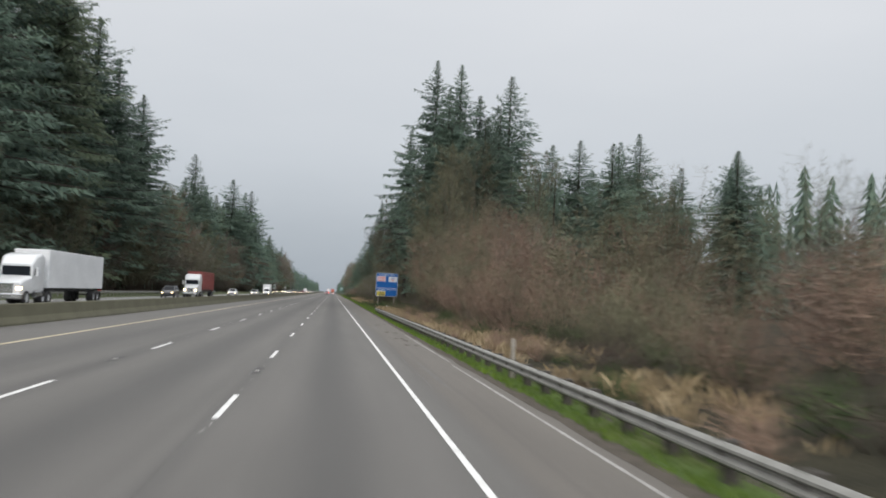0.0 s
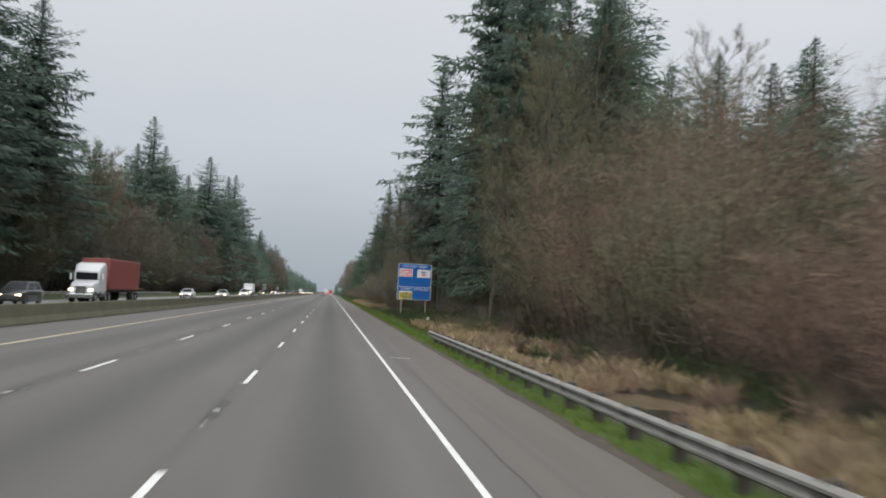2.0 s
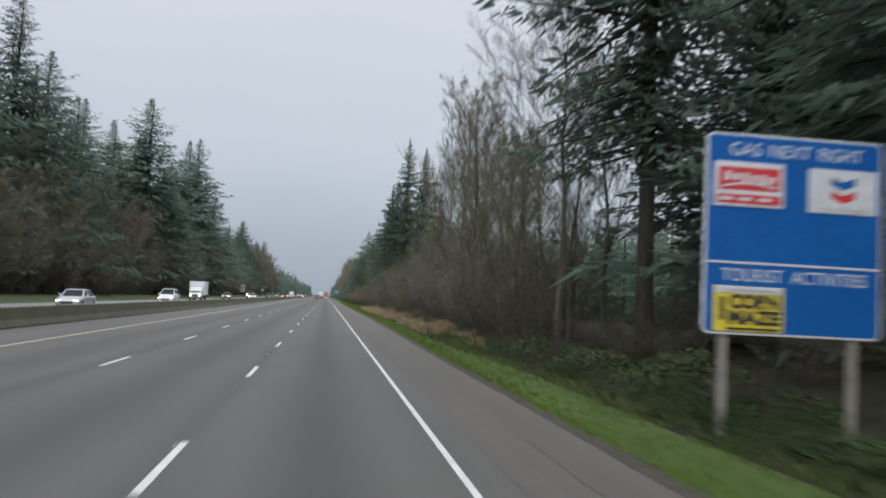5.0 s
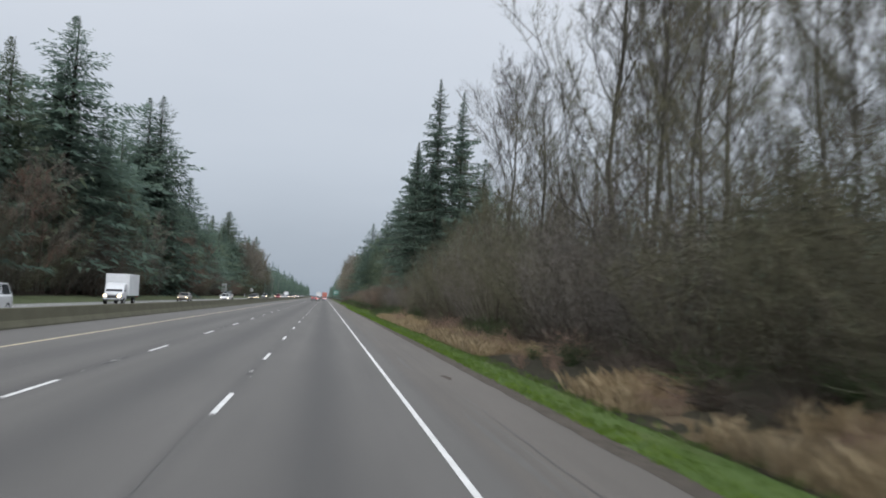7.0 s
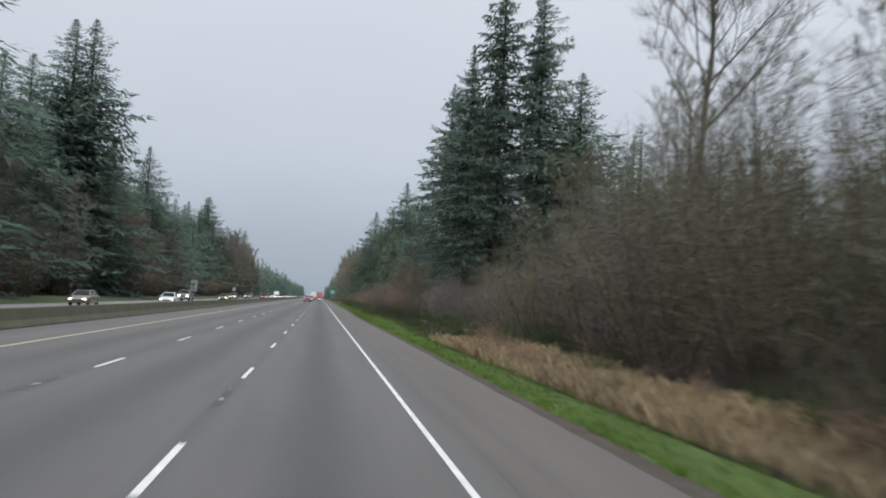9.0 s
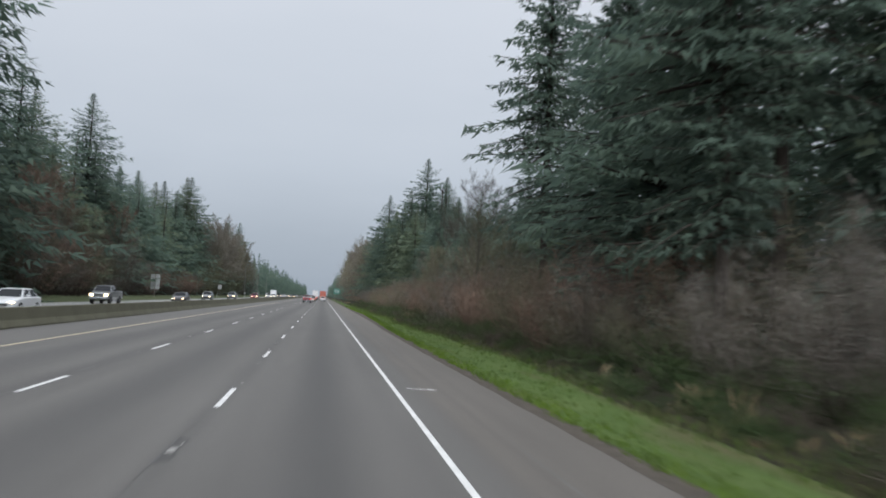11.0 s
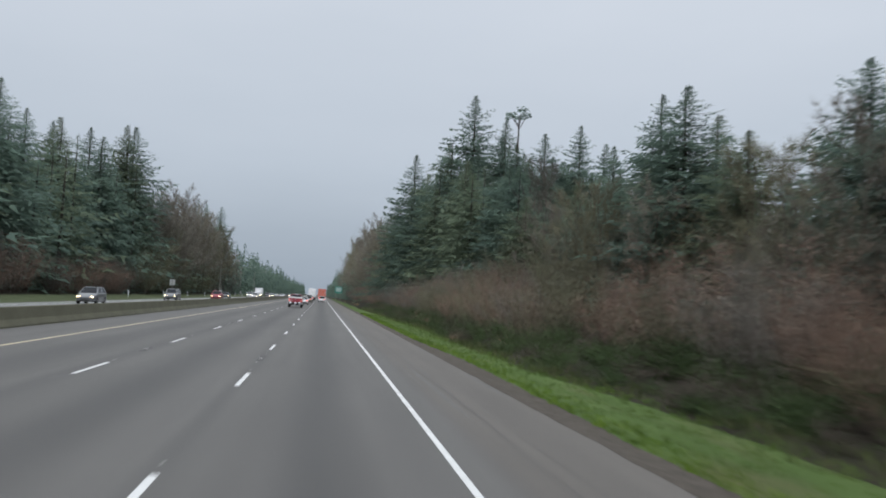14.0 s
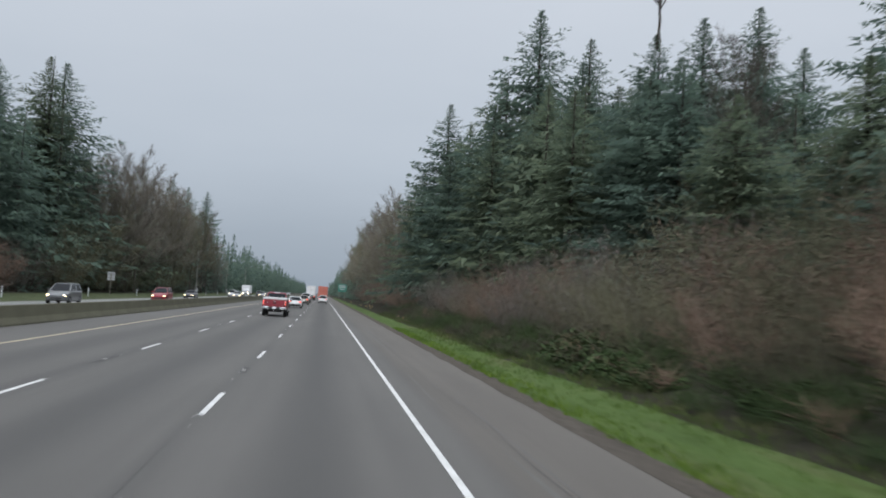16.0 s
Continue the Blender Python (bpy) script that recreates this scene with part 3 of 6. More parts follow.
def box_mesh(name, sx, sy, sz, material, bevel=0.0):
    bm = bmesh.new()
    bmesh.ops.create_cube(bm, size=1.0, matrix=Matrix.Diagonal((sx, sy, sz, 1)))
    if bevel:
        bmesh.ops.bevel(bm, geom=bm.edges[:], offset=bevel, segments=1, affect="EDGES")
    me = bpy.data.meshes.new(name)
    bm.to_mesh(me)
    bm.free()
    me.materials.append(material)
    return me


def line_mesh(name, x0, x1, y0, y1, z, material):
    return mesh_of(name, [(x0, y0, z), (x1, y0, z), (x1, y1, z), (x0, y1, z)], [(0, 1, 2, 3)], material)


def long_line(name, x, width, material, label, z):
    ob = strip(name, x - width / 2, x + width / 2, -60, 1500, z, material, 60, 1)
    return tagged(ob, label, "road marking", kind="structure")


long_line("edge_line_right", -0.02, 0.105, M_WHITE, "solid white painted line along the road edge", lambda x: road_z(x) + 0.005)
long_line("edge_line_left", -11.15, 0.12, M_YELLOW, "solid yellow painted line beside the median", lambda x: road_z(x) + 0.005)
long_line("edge_line_oncoming", -26.8, 0.13, M_WHITE, "solid white painted line on the opposite carriageway", lambda x: opposite_z(x) + 0.005)
dash = line_mesh("dash", -0.053, 0.053, -1.52, 1.52, 0, M_WHITE)
for lx, ph in ((-3.70, 2.9), (-7.36, 3.5)):
    lane = tagged(new("lane_line"), "broken white painted lane line", "road marking", "lane lines", "structure")
    for k in range(-3, 90):
        d = new("dash", dash)
        d.location = (lx, ph + 12.192 * k, road_z(lx) + 0.005)
        d.rotation_euler = (0, math.atan(0.022), 0)
        d.parent = lane

# concrete median barrier in cast lengths
prof = [(-0.3, 0.0), (-0.3, 0.08), (-0.17, 0.33), (-0.1, 0.80), (-0.08, 0.82), (0.08, 0.82), (0.1, 0.80), (0.17, 0.33), (0.3, 0.08), (0.3, 0.0)]
bv = [(x, y, z) for y in (-3.047, 3.047) for x, z in prof]
bf = [(i, (i + 1) % 10, 10 + (i + 1) % 10, 10 + i) for i in range(10)] + [tuple(range(10))[::-1], tuple(range(10, 20))]
seg = mesh_of("barrier_length", bv, bf, M_CONCRETE)
barrier = tagged(new("median_barrier"), "mossy grey concrete median barrier", "barrier", kind="structure")
for k in range(200):
    o = new("barrier_length", seg)
    o.location = (-14.1, -57 + 6.1 * k, 0.29)
    o.parent = barrier

# ---------------------------------------------------------------- the woods
rnd = random.Random(5)
FIR_LABELS = {0: "tall dark green fir with drooping branches", 1: "tall slender dark fir with ragged crown", 2: "broad yellowish green cedar with dense sprays", 3: "high-crowned fir with bare lower trunk", 4: "dense conical dark green fir", 5: "fir with a bare broken leader and tufted top"}


def fir(x, y, top, kind, wide=1.0, group="roadside conifers"):
    s = (top - ground_z(x, y)) / 40.0
    near = (0 < x < 24 and y < 420) or (x < 0 and y < 170)
    plant("fir_tree", (FIRS if near else MIDDLE)[kind], x, y, (s ** 0.7 * wide * (1.0 if near and x > 0 else 1.14), s), rnd.uniform(0, 6.28), FIR_LABELS[kind], "tree", group)


# firs that stand out, left of the road then right of it: place, height of the top, form
for a in [(-43, 92, 46, 4), (-46, 108, 54, 0), (-43, 120, 55, 2), (-47, 133, 54, 4), (-43, 141, 46, 0), (-52, 150, 42, 2), (-45, 177, 33, 4), (-44, 206, 27, 2), (-46, 243, 33, 4), (-46, 285, 34, 0), (-47, 313, 36, 2), (-50, 355, 35, 2), (-47, 368, 34, 4), (-48, 405, 39, 0), (-49, 440, 33, 2), (-46, 500, 29, 4), (-49, 535, 31, 2), (-46, 552, 31, 0), (-58, 606, 33, 0), (-41, 147, 41, 1), (-41, 166, 39, 0), (-48, 158, 37, 4), (-48, 186, 30, 1), (-48, 230, 28.6, 3),
          (-46, 257, 42, 0), (-45, 268, 37, 4), (-49, 300, 37, 4), (-43, 327, 44, 3, 1.35), (-41, 340, 31, 0), (-47, 334, 35, 4), (-48, 382, 37.6, 0), (-45, 391, 46.4, 4, 1.1), (-42.5, 394, 47.7, 0),
          (-46, 425, 33, 4), (-46, 460, 37.3, 4), (-50, 480, 31, 1), (-54, 516, 32, 4), (-67, 570, 39, 1), (-62, 572, 37, 3), (-53, 568, 35.5, 4), (-47.7, 577, 38.4, 2), (-47.5, 585, 39.5, 4, 1.15),
          (-58, 637, 33, 4), (-48, 690, 34, 1), (-55, 760, 40, 3), (-52, 790, 42, 0)]:
    fir(*a)
for a in [(15, 129, 36, 0, 0.8), (20, 121, 30, 4), (24, 134, 35, 1), (13.4, 135.2, 42.1, 3, 0.9), (17.6, 135, 41.7, 0, 0.9), (27.8, 141.8, 42.3, 4), (21.8, 139.8, 37.9, 1), (37.9, 150, 32.2, 4), (42.1, 145.7, 32.6, 4), (51.4, 150, 33.8, 1), (54.2, 148, 35.2, 4), (17.5, 163, 36, 3), (24, 166, 38, 0), (13.3, 176.5, 39, 3), (22, 180, 31, 4), (29, 184, 28, 2), (20, 152, 34, 2), (30, 158, 33, 0),
          (16, 333.2, 40.9, 3, 0.7), (19.9, 331.6, 38.6, 1, 0.66), (12.5, 331, 29.2, 1, 0.68), (17, 345, 27, 4), (24, 330, 27, 0), (16.8, 371.5, 36, 3, 0.85), (18, 356, 30, 0), (26.5, 507, 27.0, 5), (31, 507, 29, 4), (28.7, 557.5, 47.1, 4, 1.1), (33.7, 548, 40.1, 4), (47.8, 501.7, 35.4, 3), (48.1, 527.5, 32.5, 1), (56, 581.7, 38.5, 4),
          (19.4, 584.5, 38, 4), (22, 590, 33, 2), (24, 560, 37, 2), (36, 520, 28, 0), (42, 535, 30, 1), (21, 552, 30, 4), (23, 530, 28, 2), (34, 552, 38, 4), (38, 560, 33, 0), (26, 575, 35, 0), (37, 508, 31, 1), (44, 512, 29, 4), (21, 513, 23, 2), (29, 517, 27, 4), (34, 528, 29, 2), (19, 541, 24, 2), (25, 537, 29, 4), (37, 545, 33, 2), (30, 561, 38, 4), (16.5, 561, 25, 0), (20.5, 568, 31, 2), (16, 592, 27, 2), (41, 525, 27, 2), (46, 545, 31, 0)]:
    fir(*a)
# the wood behind and between them
deep = []
SKYLINE_LEFT = ([85, 130, 160, 185, 230, 257, 300, 327, 345, 370, 393, 420, 460, 490, 520, 570, 600, 637, 660, 760], [44, 46, 37, 29, 26, 37, 33, 37, 31, 33, 42, 33, 34, 30, 30, 34, 26, 24, 25, 34])
SKYLINE_RIGHT = ([0, 120, 130, 180, 195, 310, 320, 375, 390, 490, 505, 600, 640, 740], [15, 17, 33, 30, 18, 18, 28, 27, 20, 21, 29, 33, 24, 26])
for side, x0, line in ((-1, 46.5, SKYLINE_LEFT), (1, 25, SKYLINE_RIGHT)):
    y = 85.0 if side < 0 else 20.0
    while y < 740:
        y += rnd.uniform(5.5, 8.5)
        h = float(np.interp(y, *line))
        if side > 0 and y < 118:
            continue
        for row in range(3 if side > 0 and y < 520 else 1 if side < 0 and y > 300 else 2):
            x = side * (x0 + row * 9 + rnd.uniform(-3, 3.5) + (8 if side > 0 and h < 19 else 0))
            top = h * rnd.uniform(0.66, 0.92)
            s = (top - ground_z(x, y)) / 40.0
            if side > 0 and row == 0 and 380 < y < 510:
                fir(x, y, top, rnd.choice((0, 2, 4)), 1.1, "conifers deeper in the wood")
                continue
            w = s ** 0.6 * rnd.uniform(0.9, 1.15)
            deep.append((rnd.randrange(3), Matrix.LocRotScale((x, y + row * 4, ground_z(x, y) - 0.1), Euler((0, 0, rnd.uniform(0, 6.28))), (w, w, s))))
for nm, idx, kinds, mat in (("wood_trunks", 0, (0, 1, 2), M_BARK), ("fir_wood", 1, (0, 1), M_NEEDLE), ("cedar_wood", 1, (2,), M_CEDAR)):
    tagged(new(nm, joined(nm, [(LESSER[k][idx][1], m) for k, m in deep if k in kinds], mat)), "dense dark conifer wood standing behind the roadside trees", "woods", kind="stuff")

for k in range(12):
    x, y = 38 + rnd.uniform(0, 26), 112 + k * 6.5
    fir(x, y, rnd.uniform(24, 31), rnd.choice((0, 1, 4)), 1.0, "conifers deeper in the wood")
KIND = {"red": "leafless reddish brown thicket of thin stems", "olive": "leafless olive brown thicket of thin stems", "grey": "leafless grey brown thicket of thin stems"}
scrub = {"red": [], "olive": [], "grey": []}


def thicket(x, y, high, kind, wide=1.0, group="roadside thickets", far=False):
    s, k = high / 8.0, rnd.randrange(3)
    book = THICKETS if 0 < x < 12.5 or (0 < x < 21 and 84 < y < 112) else LIGHT_THICKETS
    w = s ** 0.75 * wide
    if high > 11 and (x > 0 or y < 480) and not far:
        book, s, w = TALL, high / 16.0, (high / 16.0) ** 0.75 * wide
    if far:
        if rnd.random() < 0.6:
            return
        w *= 1.3
        scrub[kind].append((book[kind][k][1][1], Matrix.LocRotScale((x, y, ground_z(x, y) - 0.1), Euler((0, 0, rnd.uniform(0, 6.28))), (w, w, s))))
    else:
        plant("shrub", book[kind][k], x, y, (w, s), rnd.uniform(0, 6.28), KIND[kind], "shrub", group)


# right side: stretches of thicket: from, to, height of front and back, tints, distance, spacing
for y0, y1, h0, h1, tints, xa, step in ((4, 42, 3.6, 5.0, ("olive", "olive", "red"), 9.0, 4.6), (42, 76, 5.5, 9.0, ("red", "olive", "red"), 9.5, 4.6), (76, 107, 9.0, 15.5, ("olive", "olive", "red"), 10.5, 5.2), (107, 186, 2.6, 4.0, ("olive", "grey"), 12.5, 6.0),
                                        (186, 232, 7.5, 11.0, ("olive", "grey", "olive"), 10, 5.2), (232, 284, 8.0, 13.0, ("olive", "olive", "grey"), 10, 5.2), (284, 330, 4.6, 7.5, ("olive", "grey"), 10, 5.0), (330, 386, 4.6, 7.0, ("red", "grey", "olive"), 9.2, 5.0),
                                        (386, 505, 4.2, 5.6, ("red", "olive", "grey", "olive"), 9.8, 4.4), (505, 600, 5.0, 6.5, ("red", "grey", "red"), 11, 5.0), (600, 720, 6.0, 10.0, ("grey", "red", "grey"), 11, 6.0)):
    y = y0
    while y < y1:
        y += rnd.uniform(0.8, 1.2) * step
        thicket(xa + rnd.uniform(-1.0, 1.0), y, h0 * rnd.uniform(0.75, 1.2), rnd.choice(tints), 1.15, far=y > 520)
        thicket(xa + 4.5 + rnd.uniform(-1, 1.5), y + 2, h1 * rnd.uniform(0.75, 1.1), rnd.choice(tints), 1.1, far=y > 520)
for k in range(14):
    thicket(20 + rnd.uniform(-2, 5), 14 + k * 6.8, rnd.uniform(8, 12) * (0.6 if k < 4 else 1), rnd.choice(("red", "olive", "grey")), 1.2)
# taller olive growth behind the low red thicket
for k in range(12):
    thicket(21 + rnd.uniform(-2, 5), 392 + k * 8.5, rnd.uniform(8, 11), "olive", 1.2)
for x, y, h in ((13.2, 105, 18), (15.5, 98, 16), (17.5, 107, 17), (12.0, 97, 13.5), (20.5, 100, 14.5), (18, 90, 13)):
    thicket(x, y, h, "red" if x in (20.5, 18) else "olive", 1.15)
for k in range(9):
    thicket(15 + rnd.uniform(0, 6), 462 + k * 5.2, rnd.uniform(5.5, 7.5), ("red", "olive", "grey")[k % 3], 1.15)
y = 70.0
while y < 720:
    y += rnd.uniform(4.2, 7)
    h, tint = rnd.choice((5, 6, 8, 10, 13, 15)) * rnd.uniform(0.85, 1.1), rnd.choice(("grey", "olive", "olive", "grey"))
    if 465 < y < 556:
        h, tint = rnd.uniform(6, 8.8), rnd.choice(("red", "red", "grey"))
    elif 150 < y < 260 or 320 < y < 380:
        h = rnd.uniform(9, 15)
    thicket(-39 + rnd.uniform(-1.5, 1.5), y, h, tint, 1.2, "thickets across the motorway", far=y > 560)
# brown growth at the feet of the firs across the motorway
for y0, n in ((322, 6), (402, 6), (255, 5)):
    for k in range(n):
        thicket(-36.8 + rnd.uniform(-1, 0.6), y0 + 5.5 * k + rnd.uniform(-1, 1), rnd.uniform(7.5, 10.5), ("grey", "red", "olive")[k % 3], 1.2, "thickets across the motorway")
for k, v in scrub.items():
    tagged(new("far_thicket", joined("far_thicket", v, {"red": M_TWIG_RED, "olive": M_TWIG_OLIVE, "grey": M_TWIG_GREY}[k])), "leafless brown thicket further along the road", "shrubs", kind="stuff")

BARE_LABELS = ("tall leafless grey broad-leaved tree with fine twigs", "leafless mossy olive broad-leaved tree", "spreading leafless grey broad-leaved tree")


def bare(x, y, h, k, book=BARE, group="bare trees", label=""):
    s = h / 20.0
    plant("bare_tree", book[k], x, y, (s ** 0.85, s), rnd.uniform(0, 6.28), label or BARE_LABELS[k], "tree", group)


for a in ((15.4, 241.8, 30, 1), (17, 240, 26, 0), (21, 296, 31, 2), (10.5, 205, 20, 1), (13, 227, 18, 1), (19, 236, 23, 1), (14, 252, 19, 1), (21, 247, 25, 1), (12.5, 214, 15, 1), (17, 219, 20, 1), (22, 231, 22, 1), (25, 250, 24, 2), (19, 256, 16, 1), (27, 264, 24, 0), (15, 266, 13.5, 1), (21, 274, 17, 1), (16.5, 281, 14, 1), (26, 283, 19, 1), (17.5, 289, 15, 1), (25, 306, 19, 1), (16, 306, 13, 1), (20, 313, 15, 1),
          (14.2, 388.4, 14.5, 2), (20, 399, 12, 1), (13, 384, 11, 1), (27, 493, 21, 0), (9.5, 178, 18.6, 2), (12.5, 186, 15, 1), (11.5, 195, 14, 1), (16, 190, 18, 1), (26, 112, 22, 1), (11.6, 124, 20, 1), (13.6, 118.5, 23, 1), (16.2, 125, 25, 1), (12.6, 113, 19, 1), (18.5, 116, 23, 1), (17, 440, 9, 1), (20, 452, 9, 1)):
    bare(*a)
FAR_SIDE = "leafless brown broad-leaved tree across the motorway"
for k in range(17):
    bare(-37.2 - rnd.uniform(0, 2.5), 158 + k * 6.6 + rnd.uniform(-2, 2), rnd.uniform(11, 16.5), (1, 0, 1)[k % 3], FAR_BARE, "bare trees across the motorway", FAR_SIDE)
for k in range(40):
    y = 84 + k * 12.5 + rnd.uniform(-5, 5)
    if 460 < y < 592:
        continue
    bare(-38.5 - rnd.uniform(0, 4), y, rnd.uniform(12, 19) * (1.15 if 150 < y < 260 else 1.0), (0, 1, 1, 0, 2)[rnd.randrange(5)], FAR_BARE, "bare trees across the motorway", FAR_SIDE)
for k in range(34):
    bare(-39 - rnd.uniform(0, 7), 592 + k * 4.2 + rnd.uniform(-2, 2), rnd.uniform(20, 29) * (1 - 0.006 * k), (0, 0, 1, 0)[k % 4], FAR_BARE, "bare trees across the motorway", FAR_SIDE)
for k in range(44):
    bare(12 + rnd.uniform(0, 5) + (5 if k % 3 == 0 else 0), 606 + k * 6.5 + rnd.uniform(-2, 2), rnd.uniform(19, 26), (0, 0, 1)[k % 3], FAR_BARE, "bare trees further on", "leafless grey brown broad-leaved tree further along the road")
for k in range(8):
    bare(18 + rnd.uniform(-1, 5), 405 + k * 7.5 + rnd.uniform(-2, 2), rnd.uniform(8, 11), (1, 0, 1)[k % 3], FAR_BARE, "bare trees further on", "leafless grey brown broad-leaved tree further along the road")
# far woods that close the view
rng = random.Random(9)
fv, ff = [], []


def far_fir(x, y, h, n=15, arms=6, broad=1.0):
    r = h * rng.uniform(0.15, 0.25)
    z0 = ground_z(x, y) - 0.2
    for k in range(n):
        u = (k + rng.uniform(-0.3, 0.3)) / n
        z, rr = z0 + h * (0.05 + 0.93 * u), r * max(0.0, 1 - u) ** 0.7 + 0.15
        a0 = rng.uniform(0, 6.28)
        for m in range(arms):
            a = a0 + 6.2832 * m / arms + rng.uniform(-0.4, 0.4)
            l, w = rr * rng.uniform(0.5, 1.3), rng.uniform(0.16, 0.3) * broad
            o = len(fv)
            fv.extend([(x, y, z + h * 0.05), (x + math.cos(a - w) * l * 0.6, y + math.sin(a - w) * l * 0.6, z - h * 0.005), (x + math.cos(a) * l, y + math.sin(a) * l, z - h * rng.uniform(0.01, 0.05)), (x + math.cos(a + w) * l * 0.6, y + math.sin(a + w) * l * 0.6, z)])
            ff.append((o, o + 1, o + 2, o + 3))


for side, x0 in ((-1, 42), (1, 13)):
    y = 700.0
    while y < 2300:
        y += rng.uniform(4.0, 7.5) * (1 if y < 1300 else 2)
        for row in range(2):
            far_fir(side * (x0 + row * 8 + rng.uniform(-3, 4)), y, rng.uniform(15, 25) + 9 * noise.noise(Vector((y * 0.02, side * 7.0, row))))
tagged(new("far_woods", mesh_of("far_woods", fv, ff, M_NEEDLE)), "distant dark fir woods along the motorway", "woods", kind="stuff")

# the rest of the wood, out of reach of the eye but for gaps and tops
fv, ff = [], []
for side, x0, line in ((-1, 66, SKYLINE_LEFT), (1, 60, SKYLINE_RIGHT)):
    for k in range(780):
        y = rng.uniform(-60, 740)
        open_end = y < (80 if side < 0 else 112)
        x = side * ((44 if side < 0 else 52) if open_end else x0)
        x += side * rng.uniform(0, 105 if open_end else 80)
        far_fir(x, y, float(np.interp(y, *line)) * rng.uniform(0.6, 0.9), 19, 7, 1.3)
tagged(new("deep_woods", mesh_of("deep_woods", fv, ff, M_NEEDLE)), "dark fir wood reaching far back from the road", "woods", kind="stuff")

# ---------------------------------------------------------------- verges
def grass_edge(y):
    """How far the mown green verge reaches from the road."""
    return float(np.interp(y, [-60, 95, 112, 130, 165, 190, 300, 335, 352, 384, 390, 399, 411, 423, 437, 451, 470, 520, 900], [4.1, 4.1, 4.45, 5.2, 5.5, 5.0, 5.1, 6.6, 6.5, 5.65, 5.85, 6.5, 6.0, 5.75, 5.95, 6.4, 6.1, 5.8, 5.6])) + 0.3 * noise.noise(Vector((y * 0.11, 3.3, 0)))


def grass_start(y):
    """Where the turf begins beside the gravel."""
    return float(np.interp(y, [60, 112, 175, 200, 235, 260, 300, 335, 362, 382, 394, 408, 418, 432, 900], [2.82, 2.92, 3.0, 3.28, 3.42, 3.3, 3.15, 2.95, 2.95, 3.4, 3.48, 3.8, 3.95, 3.5, 3.4])) + 0.10 * noise.noise(Vector((y * 0.6, 0, 0))) + 0.08 * noise.noise(Vector((y * 2.1, 5, 0)))


def sheet_rows(name, rows, material):
    v = [p for r in rows for p in r]
    w = len(rows[0])
    f = [(j * w + i, j * w + i + 1, (j + 1) * w + i + 1, (j + 1) * w + i) for j in range(len(rows) - 1) for i in range(w - 1)]
    return new(name, mesh_of(name, v, f, material, True))


rows_ = []
for y in np.arange(-60, 900, 1.5):
    e = grass_edge(y)
    a = grass_start(y)
    rows_.append([(a + (e - a) * k / 6, float(y), ground_z(a + (e - a) * k / 6) + (0.03, 0.075, 0.09, 0.09, 0.08, 0.06, -0.02)[k] + 0.03 * noise.noise(Vector((k * 0.7, y * 0.8, 1)))) for k in range(7)])
tagged(sheet_rows("verge_right", rows_, M_TURF), "green mown grass verge beside the shoulder", "verge", kind="structure")
rows_ = []
for y in np.arange(-60, 900, 0.8):
    a = float(np.interp(y, [60, 112, 175, 200, 280, 335, 362, 384, 900], [2.5, 2.62, 2.7, 2.84, 2.84, 2.6, 2.6, 2.85, 2.82])) + 0.07 * noise.noise(Vector((y * 0.35, 9, 0))) + 0.05 * noise.noise(Vector((y * 1.7, 9, 0)))
    rows_.append([(a, float(y), road_z(a) + 0.004), (a + 0.12, float(y), road_z(a) + 0.012), (3.2, float(y), -0.078 + 0.015 * noise.noise(Vector((y, 0, 0)))), (3.8, float(y), -0.13), (4.3, float(y), -0.16)])
tagged(sheet_rows("gravel_edge", rows_, M_GRAVEL), "dark brown gravel strip at the asphalt's edge", "gravel", kind="structure")
rows_ = [[(x + 0.2 * noise.noise(Vector((y * 0.1, x, 0))), float(y), ground_z(x, y) + 0.05 + 0.04 * noise.noise(Vector((x, y * 0.4, 0)))) for x in (-37.2, -36, -34.5, -32.8, -31, -29.15)] for y in np.arange(-60, 900, 5)]
tagged(sheet_rows("verge_left", rows_, M_TURF_DULL), "dull green grass verge beyond the opposite carriageway", "verge", kind="structure")


def blades(name, spots, material, high, wide, count, label, category, seed, scatter=0.12, bow=(0.1, 0.55)):
    """Tufts of single blades; spots: (x, y, scale)."""
    rng = random.Random(seed)
    v, f = [], []
    for x, y, s in spots:
        z = ground_z(x, y) + 0.04
        for _ in range(count):
            a, l = rng.uniform(0, 6.28), high * s * rng.uniform(0.5, 1.1)
            o, b = len(v), rng.uniform(*bow) * l
            w = wide * rng.uniform(0.6, 1.3)
            px, py = x + rng.uniform(-scatter, scatter), y + rng.uniform(-scatter, scatter)
            ca, sa = math.cos(a), math.sin(a)
            v.extend([(px - sa * w, py + ca * w, z), (px + sa * w, py - ca * w, z), (px + ca * b * 0.35 + sa * w * 0.6, py + sa * b * 0.35 - ca * w * 0.6, z + l * 0.65), (px + ca * b, py + sa * b, z + l)])
            f.append((o, o + 1, o + 2))
            f.append((o, o + 2, o + 3))
    return tagged(new(name, mesh_of(name, v, f, material)), label, category, kind="stuff")


